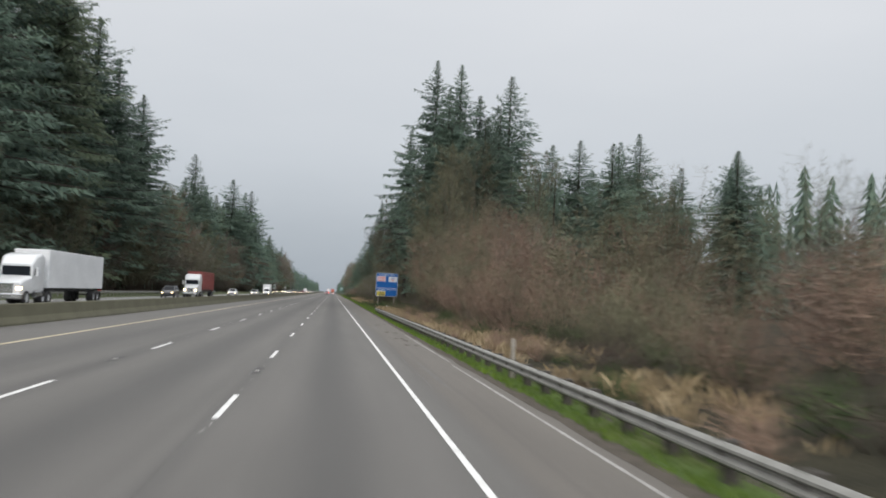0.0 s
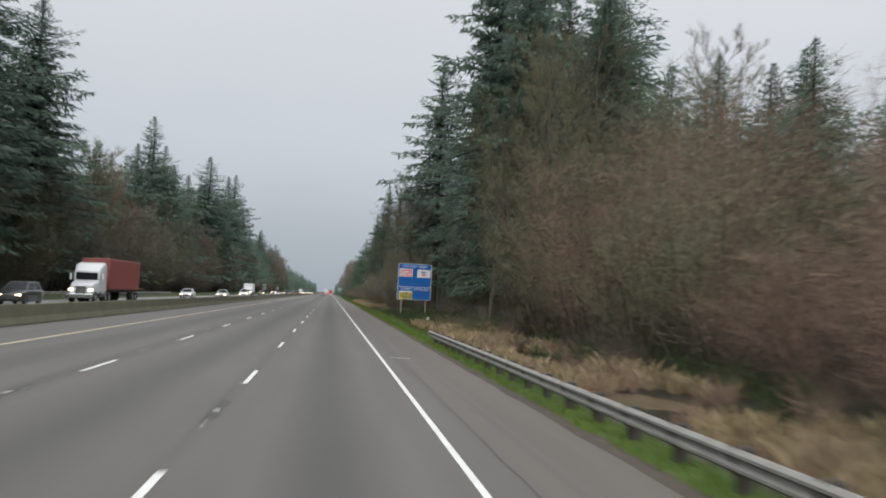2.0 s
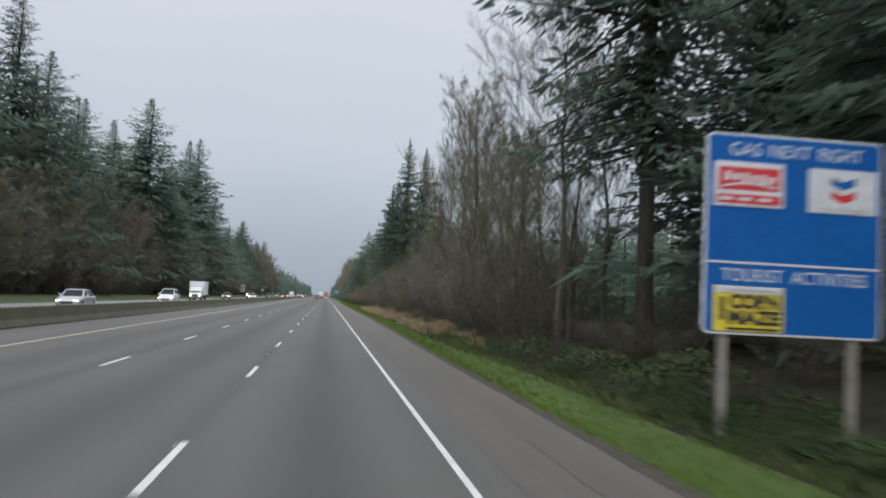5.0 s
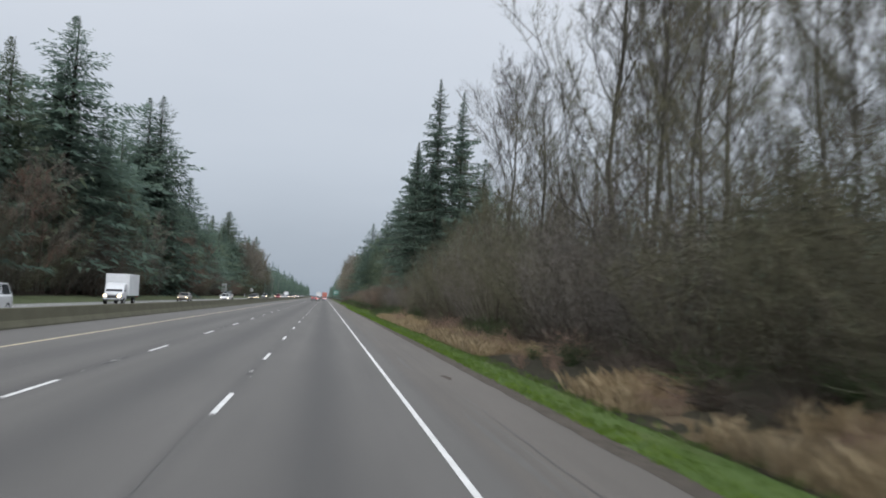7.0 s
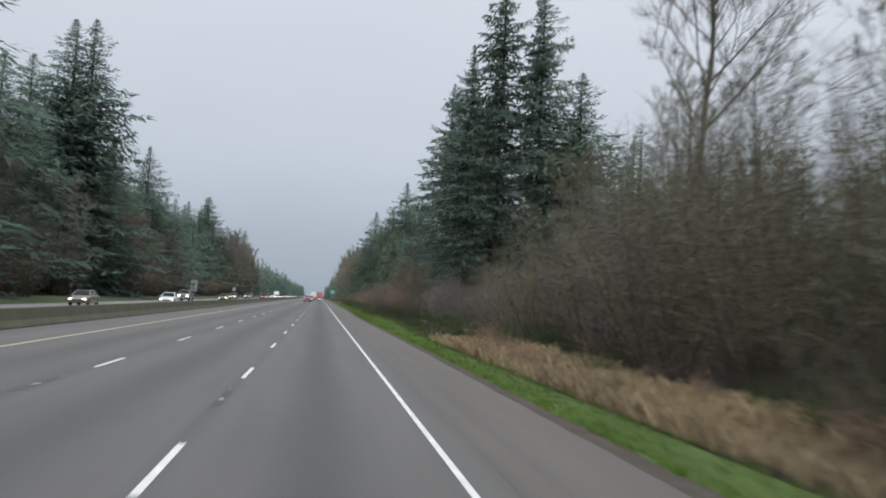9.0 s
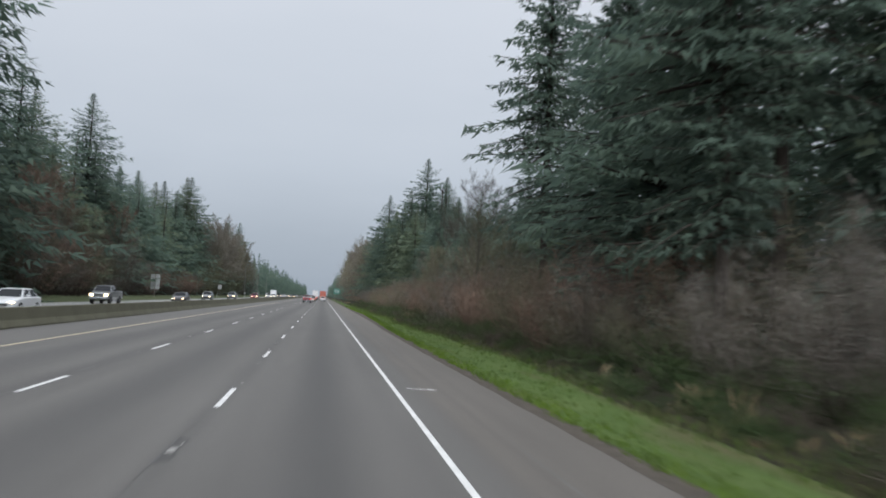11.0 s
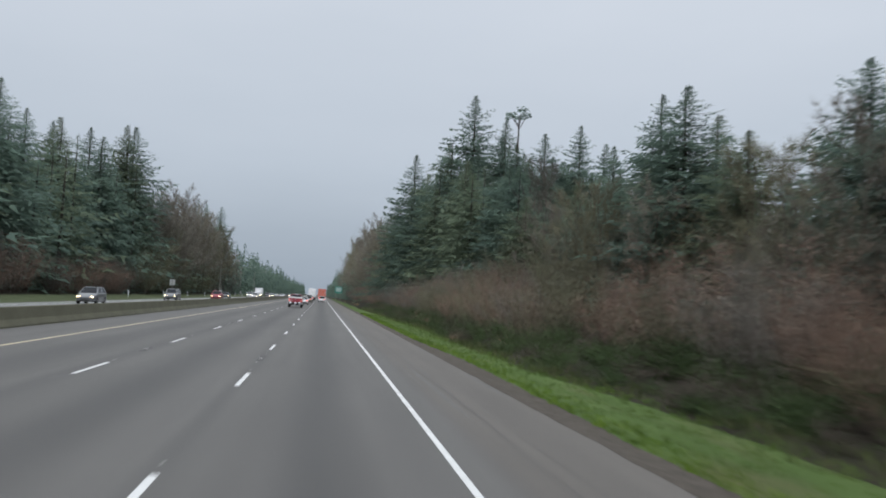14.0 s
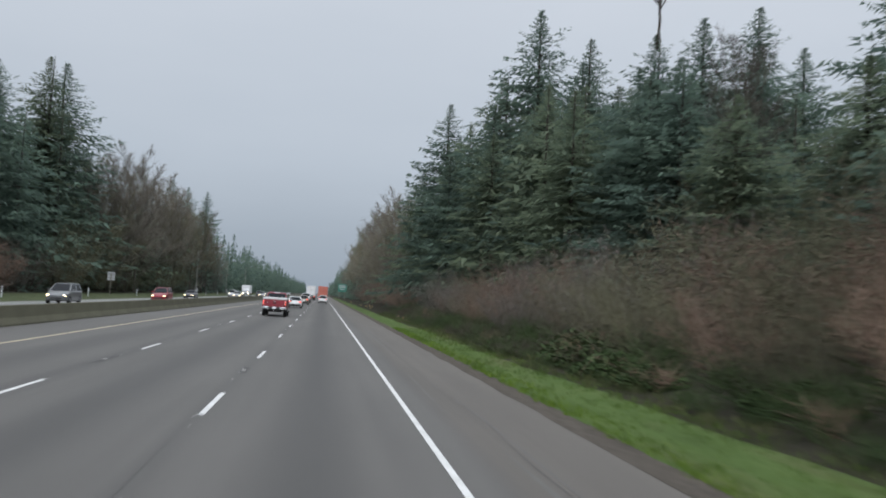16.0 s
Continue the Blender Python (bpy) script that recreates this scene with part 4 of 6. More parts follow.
def mat(name, y0, y1, reach, high, cut, material, label, seed):
    """A lumpy low mat of dead growth from the turf's edge outwards; it sinks into the soil in between."""
    rows = []
    for y in np.arange(y0, y1 + 0.01, 0.7):
        e, row = grass_edge(y), []
        fade = min(1.0, (y - y0) / 3.0, (y1 - y) / 3.0)
        for k in range(13):
            u = k / 12
            x = e - 0.25 + reach * u
            d = noise.noise(Vector((x * 0.55, y * 0.16, seed))) + 0.6 * noise.noise(Vector((x * 1.3, y * 0.7, seed + 5)))
            lump = 0.5 + 0.5 * noise.noise(Vector((x * 2.2, y * 2.2, seed + 9)))
            z = high * max(0.0, min(1.0, (d - cut) * 1.6)) * (0.45 + 0.75 * lump) * min(1.0, u * 5, (1 - u) * 4) * fade
            row.append((x, float(y), ground_z(x, y) - 0.09 + z * 1.2))
        rows.append(row)
    return tagged(sheet_rows(name, rows, material), label, "grass", kind="stuff")


mat("dry_grass_mat", 20, 122, 4.0, 0.16, -0.4, M_STRAW_MAT, "matted dead tawny grass along the verge", 3.0)
mat("dry_grass_mat", 196, 219, 3.6, 0.16, -0.4, M_STRAW_MAT, "matted dead tawny grass along the verge", 4.5)
mat("dry_grass_mat", 230, 300, 4.2, 0.18, -0.75, M_STRAW_MAT, "matted dead tawny grass along the verge", 4.0)
rg = random.Random(21)
spots = []
for _ in range(16000):
    y = rg.uniform(2, 500)
    e = grass_edge(y)
    spots.append((rg.uniform(grass_start(y) + 0.02, e + 0.2), y, rg.uniform(0.6, 1.2)))
blades("verge_grass", spots, M_GRASS, 0.16, 0.014, 4, "short bright green grass blades", "grass", 22)
spots = []
for _ in range(9000):
    y = rg.uniform(2, 500)
    spots.append((grass_start(y) + 0.02 + 0.75 * rg.random() ** 1.3, y, rg.uniform(0.7, 1.25)))
blades("fresh_grass", spots, M_FRESH, 0.13, 0.016, 4, "fresh yellowish green grass along the gravel", "grass", 27)
spots = []
for y0, y1, x0, x1, n in ((6, 22, 5.0, 8.5, 90), (22, 45, 4.7, 8.0, 1100), (45, 110, 4.3, 8.0, 5200), (108, 121, 4.8, 8.2, 900), (121, 136, 7.3, 9, 40), (194, 298, 5.1, 8.2, 6500), (182, 200, 6.0, 8.5, 60), (296, 330, 6.5, 8.5, 50), (389.5, 393.5, 5.5, 6.4, 34), (505, 700, 6.5, 8.5, 20)):
    for _ in range(n):
        y = rg.uniform(y0, y1)
        x = x0 + (x1 - x0) * rg.random() ** 1.3
        d = 0.5 + 0.5 * noise.noise(Vector((x * 0.4, y * 0.13, 7)))
        if 217 < y < 229.5:
            continue
        if d > (0.33 if 233 < y < 298 else 0.46) and rg.random() < (d - 0.2) * 2.0:
            spots.append((x, y, rg.uniform(0.45, 1.2) * (0.35 + 1.1 * d)))
blades("dry_grass", spots, M_STRAW, 0.6, 0.009, 12, "tall dead tawny grass in clumps", "grass", 23, 0.28, (0.12, 0.7))


spots = []
for _ in range(2600):
    y = rg.uniform(112, 545)
    if not 192 < y < 300:
        spots.append((grass_edge(y) - 0.55 + 1.5 * rg.random() ** 0.8, y, rg.uniform(0.5, 1.25)))
blades("rough_grass", spots, M_ROUGH, 0.3, 0.011, 7, "longer dull green grass where the mown verge ends", "grass", 29, 0.2, (0.15, 0.8))
low = {"olive": [], "red": [], "green": []}
for _ in range(110):
    y = rg.choice((rg.uniform(30, 118), rg.uniform(196, 300)))
    x, z = grass_edge(y) + 0.6 + 2.6 * rg.random(), rg.uniform(0.35, 0.75)
    low["red"].append((LOW["red"][rg.randrange(3)], Matrix.LocRotScale((x, y, ground_z(x, y) - 0.05), Euler((0, 0, rg.uniform(0, 6.28))), (z * 0.8, z * 0.8, z * 1.2))))
for _ in range(520):
    y = rg.uniform(2, 520)
    dry = 22 < y < 120 or 196 < y < 300
    x = grass_edge(y) + (2.2 if dry else 0.25) + 4.6 * rg.random() ** 1.5
    k = rg.choice(("olive", "green", "green", "olive") if rg.random() < 0.93 else ("red",))
    z = rg.uniform(0.45, 1.1) * (0.42 + 0.2 * min(3.0, x - grass_edge(y)))
    low[k].append((LOW[k][rg.randrange(3)], Matrix.LocRotScale((x, y, ground_z(x, y) - 0.05), Euler((0, 0, rg.uniform(0, 6.28))), (z * 1.25, z * 1.25, z))))
for _ in range(130):
    y = rg.uniform(112, 192)
    x = grass_edge(y) + 0.35 + 3.6 * rg.random()
    z = rg.uniform(0.3, 0.7)
    low["green"].append((LOW["green"][rg.randrange(3)], Matrix.LocRotScale((x, y, ground_z(x, y) - 0.05), Euler((0, 0, rg.uniform(0, 6.28))), (z * 1.5, z * 1.5, z))))
for _ in range(420):
    y = rg.uniform(300, 545)
    x = grass_edge(y) + 0.15 + 3.8 * rg.random() ** 1.2
    k = rg.choice(("green", "green", "olive", "green"))
    z = rg.uniform(0.5, 1.0) * (0.5 + 0.22 * (x - grass_edge(y)))
    low[k].append((LOW[k][rg.randrange(3)], Matrix.LocRotScale((x, y, ground_z(x, y) - 0.05), Euler((0, 0, rg.uniform(0, 6.28))), (z * 1.3, z * 1.3, z))))
for k, text in (("olive", "low tangled brown undergrowth of dead stalks"), ("red", "low reddish undergrowth of dead stalks"), ("green", "low dark green evergreen undergrowth")):
    tagged(new("undergrowth", joined("undergrowth", low[k], LOW[k][0].materials[0])), text, "undergrowth", kind="stuff")


def bramble(x, y, r, h, seed):
    """A low mound of arching canes with many leaflets."""
    rng = random.Random(seed)
    v, f = [], []
    for _ in range(1900):
        a, q = rng.uniform(0, 6.28), math.sqrt(rng.random())
        z = h * (1 - q * q) * rng.uniform(0.3, 1.05)
        p = Vector((math.cos(a) * q * r, math.sin(a) * q * r, z + 0.05))
        d = Vector((rng.uniform(-1, 1), rng.uniform(-1, 1), rng.uniform(-0.3, 0.6))).normalized() * rng.uniform(0.09, 0.2)
        n = d.cross(Vector((rng.uniform(-0.4, 0.4), rng.uniform(-0.4, 0.4), 1))).normalized() * d.length * 0.45
        o = len(v)
        v.extend([tuple(p), tuple(p + d * 0.5 + n), tuple(p + d), tuple(p + d * 0.5 - n)])
        f.append((o, o + 1, o + 2, o + 3))
    canes = []
    for _ in range(16):
        a, l = rng.uniform(0, 6.28), rng.uniform(0.5, 1.0) * r
        canes.append(tube([(0.2 * math.cos(a), 0.2 * math.sin(a), 0), (0.5 * l * math.cos(a), 0.5 * l * math.sin(a), h * 0.9), (l * math.cos(a), l * math.sin(a), 0.1)], [0.012, 0.01, 0.006], 3))
    root = new("bramble")
    root.location = (x, y, ground_z(x, y) - 0.02)
    part("leaves", (v, f), M_BRAMBLE, root)["kind"] = "stuff"
    part("woody_base", join(canes), M_TWIG_RED, root)["kind"] = "stuff"
    return tagged(root, "low green bramble bush with arching canes", "shrub", "brambles")


for k, (x, y, r, h) in enumerate([(8.3, 468, 1.7, 0.95), (8.9, 471, 1.9, 1.2), (7.9, 464.5, 1.5, 0.8), (8.0, 461.5, 1.2, 0.6), (9.8, 470, 2.0, 1.3), (9.4, 456, 1.4, 0.6), (9.0, 150, 2.2, 0.9), (8.2, 164, 2.0, 0.8), (9.4, 172, 2.2, 1.0), (10.5, 142, 1.6, 0.7), (9.5, 158, 2.0, 0.8), (11.5, 132, 1.4, 0.6), (9.5, 181, 2.2, 1.0), (11, 166, 2.4, 1.1)]):
    bramble(x, y, r, h, 300 + k)
rngb = random.Random(41)
for k in range(26):
    bx, by = 7.0 + 6.5 * rngb.random() ** 1.2, 114 + 1.55 * k + rngb.uniform(-1.5, 1.5)
    bramble(bx, by, rngb.uniform(1.3, 2.1), rngb.uniform(0.4, 0.75) + 0.05 * (bx - 7), 330 + k)

# ---------------------------------------------------------------- road wear
M_GROOVE = worn("milled asphalt groove", (0.03, 0.029, 0.028), (0.058, 0.056, 0.054), 0.85, fine=30, coarse=2)
grv = [(-0.09 + 0.02 * math.sin(k * 1.7), -1.25 + 0.5 * k, 0) for k in range(6)] + [(0.1 + 0.03 * math.sin(k * 2.3), 1.05 - 0.5 * k, 0) for k in range(5)]
groove = mesh_of("groove", grv, [tuple(range(len(grv)))[::-1]], M_GROOVE)
# broken dark strips paint the shadow along each groove's left edge
shadow_verts = []
for y0_, y1_ in ((-1.2, -0.42), (-0.3, 0.14), (0.22, 1.1)):
    o_ = len(shadow_verts)
    shadow_verts += [(-0.105, y0_, 0), (-0.085, y0_ + 0.04, 0), (-0.08, y1_, 0), (-0.11, y1_ - 0.05, 0)]
edge_shadow = mesh_of("groove_lip", shadow_verts, [(4 * k, 4 * k + 1, 4 * k + 2, 4 * k + 3) for k in range(3)], M_SEAL_AND_SHADOW)
stud = box_mesh("reflector", 0.11, 0.26, 0.018, M_OLD_LINE, 0.008)
wear = tagged(new("road_studs"), "dark milled grooves with pale reflector studs", "road stud", kind="structure")
tilt_ = math.atan(0.022)
flecks = []
for k in range(-1, 26):
    for lx, ph in ((-3.74, 21.6), (-7.45, 22.4)):
        y = ph + 24.384 * k
        wide_, long_ = rg.uniform(0.8, 1.2), rg.uniform(0.75, 1.2)
        for nm, me, dx, dy, dz in (("groove", groove, 0, 0, 0.003), ("groove_lip", edge_shadow, 0, 0, 0.0055), ("reflector", stud, 0.0, -0.1, 0.012)):
            o = new(nm, me)
            o.location, o.rotation_euler, o.parent = (lx + dx, y + dy, road_z(lx + dx) + dz), (0, tilt_, 0), wear
            if nm != "reflector":
                o.scale = (wide_, long_, 1)
        for j in range(7):
            fy, fx = y + rg.uniform(-11, 11), lx + rg.uniform(-0.06, 0.1)
            fl, fw, fs = rg.uniform(0.1, 0.4), rg.uniform(0.012, 0.03), rg.uniform(-0.05, 0.05)
            flecks.append([(fx - fw, fy, road_z(fx) + 0.0046), (fx + fw * 0.6, fy + 0.03, road_z(fx) + 0.0046), (fx + fw + fs, fy + fl, road_z(fx) + 0.0046), (fx - fw * 0.4 + fs, fy + fl * 0.9, road_z(fx) + 0.0046)])
tagged(new("paint_flecks", mesh_of("paint_flecks", [p for q in flecks for p in q], [(4 * k, 4 * k + 1, 4 * k + 2, 4 * k + 3) for k in range(len(flecks))], M_OLD_LINE)), "pale flecks of old paint along the lane joints", "road wear", kind="stuff")


def crack(name, x, y0, y1, width, seed, label):
    """A wandering sealed joint along the road."""
    rng = random.Random(seed)
    rows, y, off = [], y0, 0.0
    while y < y1:
        off = off * 0.85 + rng.uniform(-0.03, 0.03)
        w = width * rng.uniform(0.2, 1.0) * max(0.02, min(1.0, 0.5 + 1.6 * noise.noise(Vector((y * 0.06, x, 2)))))
        z = road_z(x + off) + 0.0045
        rows.append([(x + off - w, y, z), (x + off + w, y, z)])
        y += rng.uniform(0.4, 1.1)
    return tagged(sheet_rows(name, rows, M_SEAL_AND_SHADOW), label, "road wear", kind="structure")


crack("joint_lane", -3.8, -20, 620, 0.007, 1, "thin dark sealed joint beside the lane line")
crack("joint_inner", -7.52, -20, 620, 0.012, 2, "dark sealed joint beside the lane line")
for x, y0, y1, n in ((1.25, 330, 560, 11), (1.63, 340, 420, 12), (1.6, 120, 300, 13), (0.62, 20, 300, 14)):
    crack("shoulder_crack", x, y0, y1, 0.016, n, "thin dark wandering crack along the shoulder")
arrow_v = [(-0.9, -0.12, 0), (0.5, -0.12, 0), (0.5, -0.3, 0), (1.0, 0, 0), (0.5, 0.3, 0), (0.5, 0.12, 0), (-0.9, 0.12, 0)]
for y, s in ((323.5, 0.42), (85.3, 0.4)):
    o = tagged(new("shoulder_mark", mesh_of("shoulder_mark", arrow_v, [tuple(range(7))], M_WHITE)), "short white painted mark across the shoulder", "road marking", kind="structure")
    o.location, o.rotation_euler, o.scale = (0.7, y, road_z(0.7) + 0.005), (0, math.atan(0.022), 0), (s, s, 1)

rng_s = random.Random(8)
for x, y0, y1, w in ((1.05, -20, 620, 0.075), (1.35, 60, 620, 0.03), (0.77, 405, 560, 0.03), (2.72, 404, 430, 0.075)):
    y = y0
    while y < y1:
        ln = rng_s.uniform(6, 26)
        rows_ = [[(x + 0.05 * noise.noise(Vector((q * 0.2, x, 0))) - w * f, q, road_z(x) + 0.0035 + 0.0005 * (x > 1.2)), (x + 0.05 * noise.noise(Vector((q * 0.2, x, 0))) + w * f, q, road_z(x) + 0.0035 + 0.0005 * (x > 1.2))] for q, f in [(y + ln * i / 6, (0.1, 0.7, 1, 0.8, 1, 0.6, 0.1)[i]) for i in range(7)]]
        tagged(sheet_rows("shoulder_streak", rows_, M_SEAM), "faint pale worn streak along the shoulder", "road wear", kind="structure")
        y += ln + rng_s.uniform(3, 30)
for x, y0, y1 in ((2.2, -30, 28.2), (2.3, 28.6, 47.5)):
    rows_ = []
    for q in np.arange(y0, y1, 0.9):
        f = 0.065 * (0.6 + 0.45 * noise.noise(Vector((q * 0.7, x, 3)))) * min(1.0, (y1 - q) / 3 + 0.1)
        rows_.append([(x - f, float(q), road_z(x) + 0.004), (x + f, float(q), road_z(x) + 0.004)])
    tagged(sheet_rows("old_line", rows_, M_OLD_LINE), "worn pale remnant of a painted shoulder line", "road marking", kind="structure")
# mud and leaf litter along the outer shoulder
rngm = random.Random(4)
for k in range(12):
    y, x = rngm.uniform(36, 62) if k < 9 else rngm.uniform(100, 480), rngm.uniform(1.3, 2.4)
    v = [(math.cos(6.2832 * i / 11) * rngm.uniform(0.05, 0.22), math.sin(6.2832 * i / 11) * rngm.uniform(0.2, 0.8), 0) for i in range(11)]
    o = tagged(new("mud_patch", mesh_of("mud_patch", v, [tuple(range(11))], M_GRAVEL)), "thin dark patch of mud and leaves", "debris", kind="structure")
    o.location, o.rotation_euler = (x, y, road_z(x) + 0.004), (0, math.atan(0.022), 0)


# ---------------------------------------------------------------- guard rails
M_POST_PALE = worn("grey weathered timber", (0.12, 0.11, 0.095), (0.24, 0.22, 0.19), 0.9, fine=25, coarse=3)


def w_beam(length):
    """One length of W-shaped rail, along y, open side to +x."""
    pr = [(0.0, 0.155), (-0.02, 0.15), (-0.08, 0.105), (-0.08, 0.065), (-0.01, 0.02), (-0.01, -0.02), (-0.08, -0.065), (-0.08, -0.105), (-0.02, -0.15), (0.0, -0.155)]
    v = [(x + t, y, z) for y in (0, length) for t in (0, 0.006) for x, z in pr]
    n, f = len(pr), []
    for i in range(n - 1):
        f.append((i, i + 1, 2 * n + i + 1, 2 * n + i))
        f.append((n + i + 1, n + i, 3 * n + i, 3 * n + i + 1))
    f += [(0, 2 * n, 3 * n, n), (n - 1, 2 * n - 1, 4 * n - 1, 3 * n - 1)]
    return mesh_of("rail", v, f, M_STEEL)


rail_me = w_beam(3.83)
post_me = box_mesh("post", 0.19, 0.2, 1.05, M_POST_WOOD, 0.012)
block_me = box_mesh("spacer", 0.16, 0.14, 0.33, M_POST_WOOD, 0.01)
steel_post_me = box_mesh("post", 0.1, 0.12, 1.0, M_STEEL, 0.008)


def guard_rail(x, y0, y1, base, face, label, posts, turned=False):
    root = tagged(new("guard_rail"), label, "guard rail", kind="")
    n = int(round((y1 - y0) / 3.81))
    for k in range(n):
        for nm, me, dx, dz, dy in (("rail", rail_me, 0, 0.57, 0), ("post", posts, 0.16 * face, 0.21, 0.3), ("post", posts, 0.16 * face, 0.21, 2.2), ("spacer", block_me, 0.05 * face, 0.57, 0.3), ("spacer", block_me, 0.05 * face, 0.57, 2.2)):
            o = new(nm, me)
            o.location = (x + dx, y1 - 3.81 * (k + 1) + dy, base + dz)
            if nm == "rail" and turned:
                o.rotation_euler, o.location = (0, 0, math.pi), (x, y1 - 3.81 * k, base + dz)
            o.parent = root
    return root


guard_rail(3.27, -20, 97.6, -0.2, 1, "galvanised steel guard rail on dark timber posts", post_me)
guard_rail(-31.2, 20, 213.0, 0.06, -1, "galvanised steel guard rail beyond the opposite carriageway", steel_post_me, True)


def peg(x, y, h, r, mat, cap, label, band=None):
    root = new("marker_post")
    root.location = (x, y, ground_z(x, y) - 0.05)
    part("shaft", tube([(0, 0, 0), (0, 0, h)], [r, r * 0.9], 8), mat, root)
    part("cap", tube([(0, 0, h - 0.22), (0, 0, h + 0.004)], [r * 1.12, r * 1.05], 8), cap, root)
    if band:
        part("band", tube([(0, 0, h - 0.44), (0, 0, h - 0.22)], [r * 1.1, r * 1.1], 8), band, root, "bright green band")
    return tagged(root, label, "marker post", "marker posts")


peg(3.40, 23.5, 1.29, 0.07, M_POST_PALE, M_POST_PALE, "pale weathered marker post behind the guard rail")
peg(6.4, 124.8, 0.95, 0.085, M_POST_WOOD, M_SIGN_WHITE, "slim dark marker post with a green band and white top", M_SIGN_GREEN)
peg(6.8, 128.8, 0.75, 0.07, M_POST_WOOD, M_SIGN_GREEN, "short dark marker post with a green top")
for y in (524, 554, 583, 612, 641, 666, 690, 716):
    peg(-33, y, 1.25, 0.075, M_SIGN_WHITE, M_SIGN_WHITE, "slim white marker post beyond the opposite carriageway")


def litter(x, y, r, seed):
    """A crumpled scrap of plastic on the grass."""
    bm = bmesh.new()
    bmesh.ops.create_icosphere(bm, subdivisions=2, radius=r)
    for v in bm.verts:
        k = 1 + 0.45 * noise.noise(v.co * (2.2 / r) + Vector((seed, 0, 0)))
        v.co = Vector((v.co.x * k * 1.3, v.co.y * k, max(v.co.z * k * 0.55, -0.3 * r)))
    root = new("litter")
    root.location = (x, y, ground_z(x, y) + 0.07 + 0.3 * r)
    part("crumpled_scrap", bm, M_SIGN_WHITE, root)
    return tagged(root, "crumpled white plastic scrap lying on the verge", "litter")


litter(3.14, 115.3, 0.07, 1)
litter(6.58, 424.4, 0.09, 2)


# ---------------------------------------------------------------- signs and lamps
def letters(name, body, x, y, z, size, material, parent, width, bold=0.0):
    cu = bpy.data.curves.new(name, "FONT")
    cu.body, cu.size, cu.align_x, cu.align_y, cu.extrude, cu.offset = body, size, "CENTER", "CENTER", 0.004, bold
    tmp = bpy.data.objects.new(name, cu)
    me = bpy.data.meshes.new_from_object(tmp)
    bpy.data.objects.remove(tmp)
    me.materials.clear()
    me.materials.append(material)
    o = new(name, me)
    long_ = max(v.co.x for v in me.vertices) - min(v.co.x for v in me.vertices)
    o.location, o.rotation_euler, o.scale, o.parent = (x, y, z), (math.pi / 2, 0, 0), (width / long_, 1, 1), parent
    return o


def slab(name, x, y, z, sx, sz, material, parent, thick=0.02, label=""):
    o = new(name, box_mesh(name, sx, thick, sz, material, min(0.004, thick / 4)))
    o.location, o.parent = (x, y, z), parent
    if label:
        o["label"] = label
    return o


def board(w, h, r, thick):
    """A flat upright board with rounded corners."""
    rim = []
    for cx, cz, a0 in ((1, 1, 0), (-1, 1, 90), (-1, -1, 180), (1, -1, 270)):
        for k in range(6):
            a = radians(a0 + 18 * k)
            rim.append((cx * (w / 2 - r) + r * math.cos(a), cz * (h / 2 - r) + r * math.sin(a)))
    n = len(rim)
    v = [(x, -thick / 2, z) for x, z in rim] + [(x, thick / 2, z) for x, z in rim]
    return v, [tuple(range(n)), tuple(range(2 * n - 1, n - 1, -1))] + [(k, n + k, n + (k + 1) % n, (k + 1) % n) for k in range(n)]


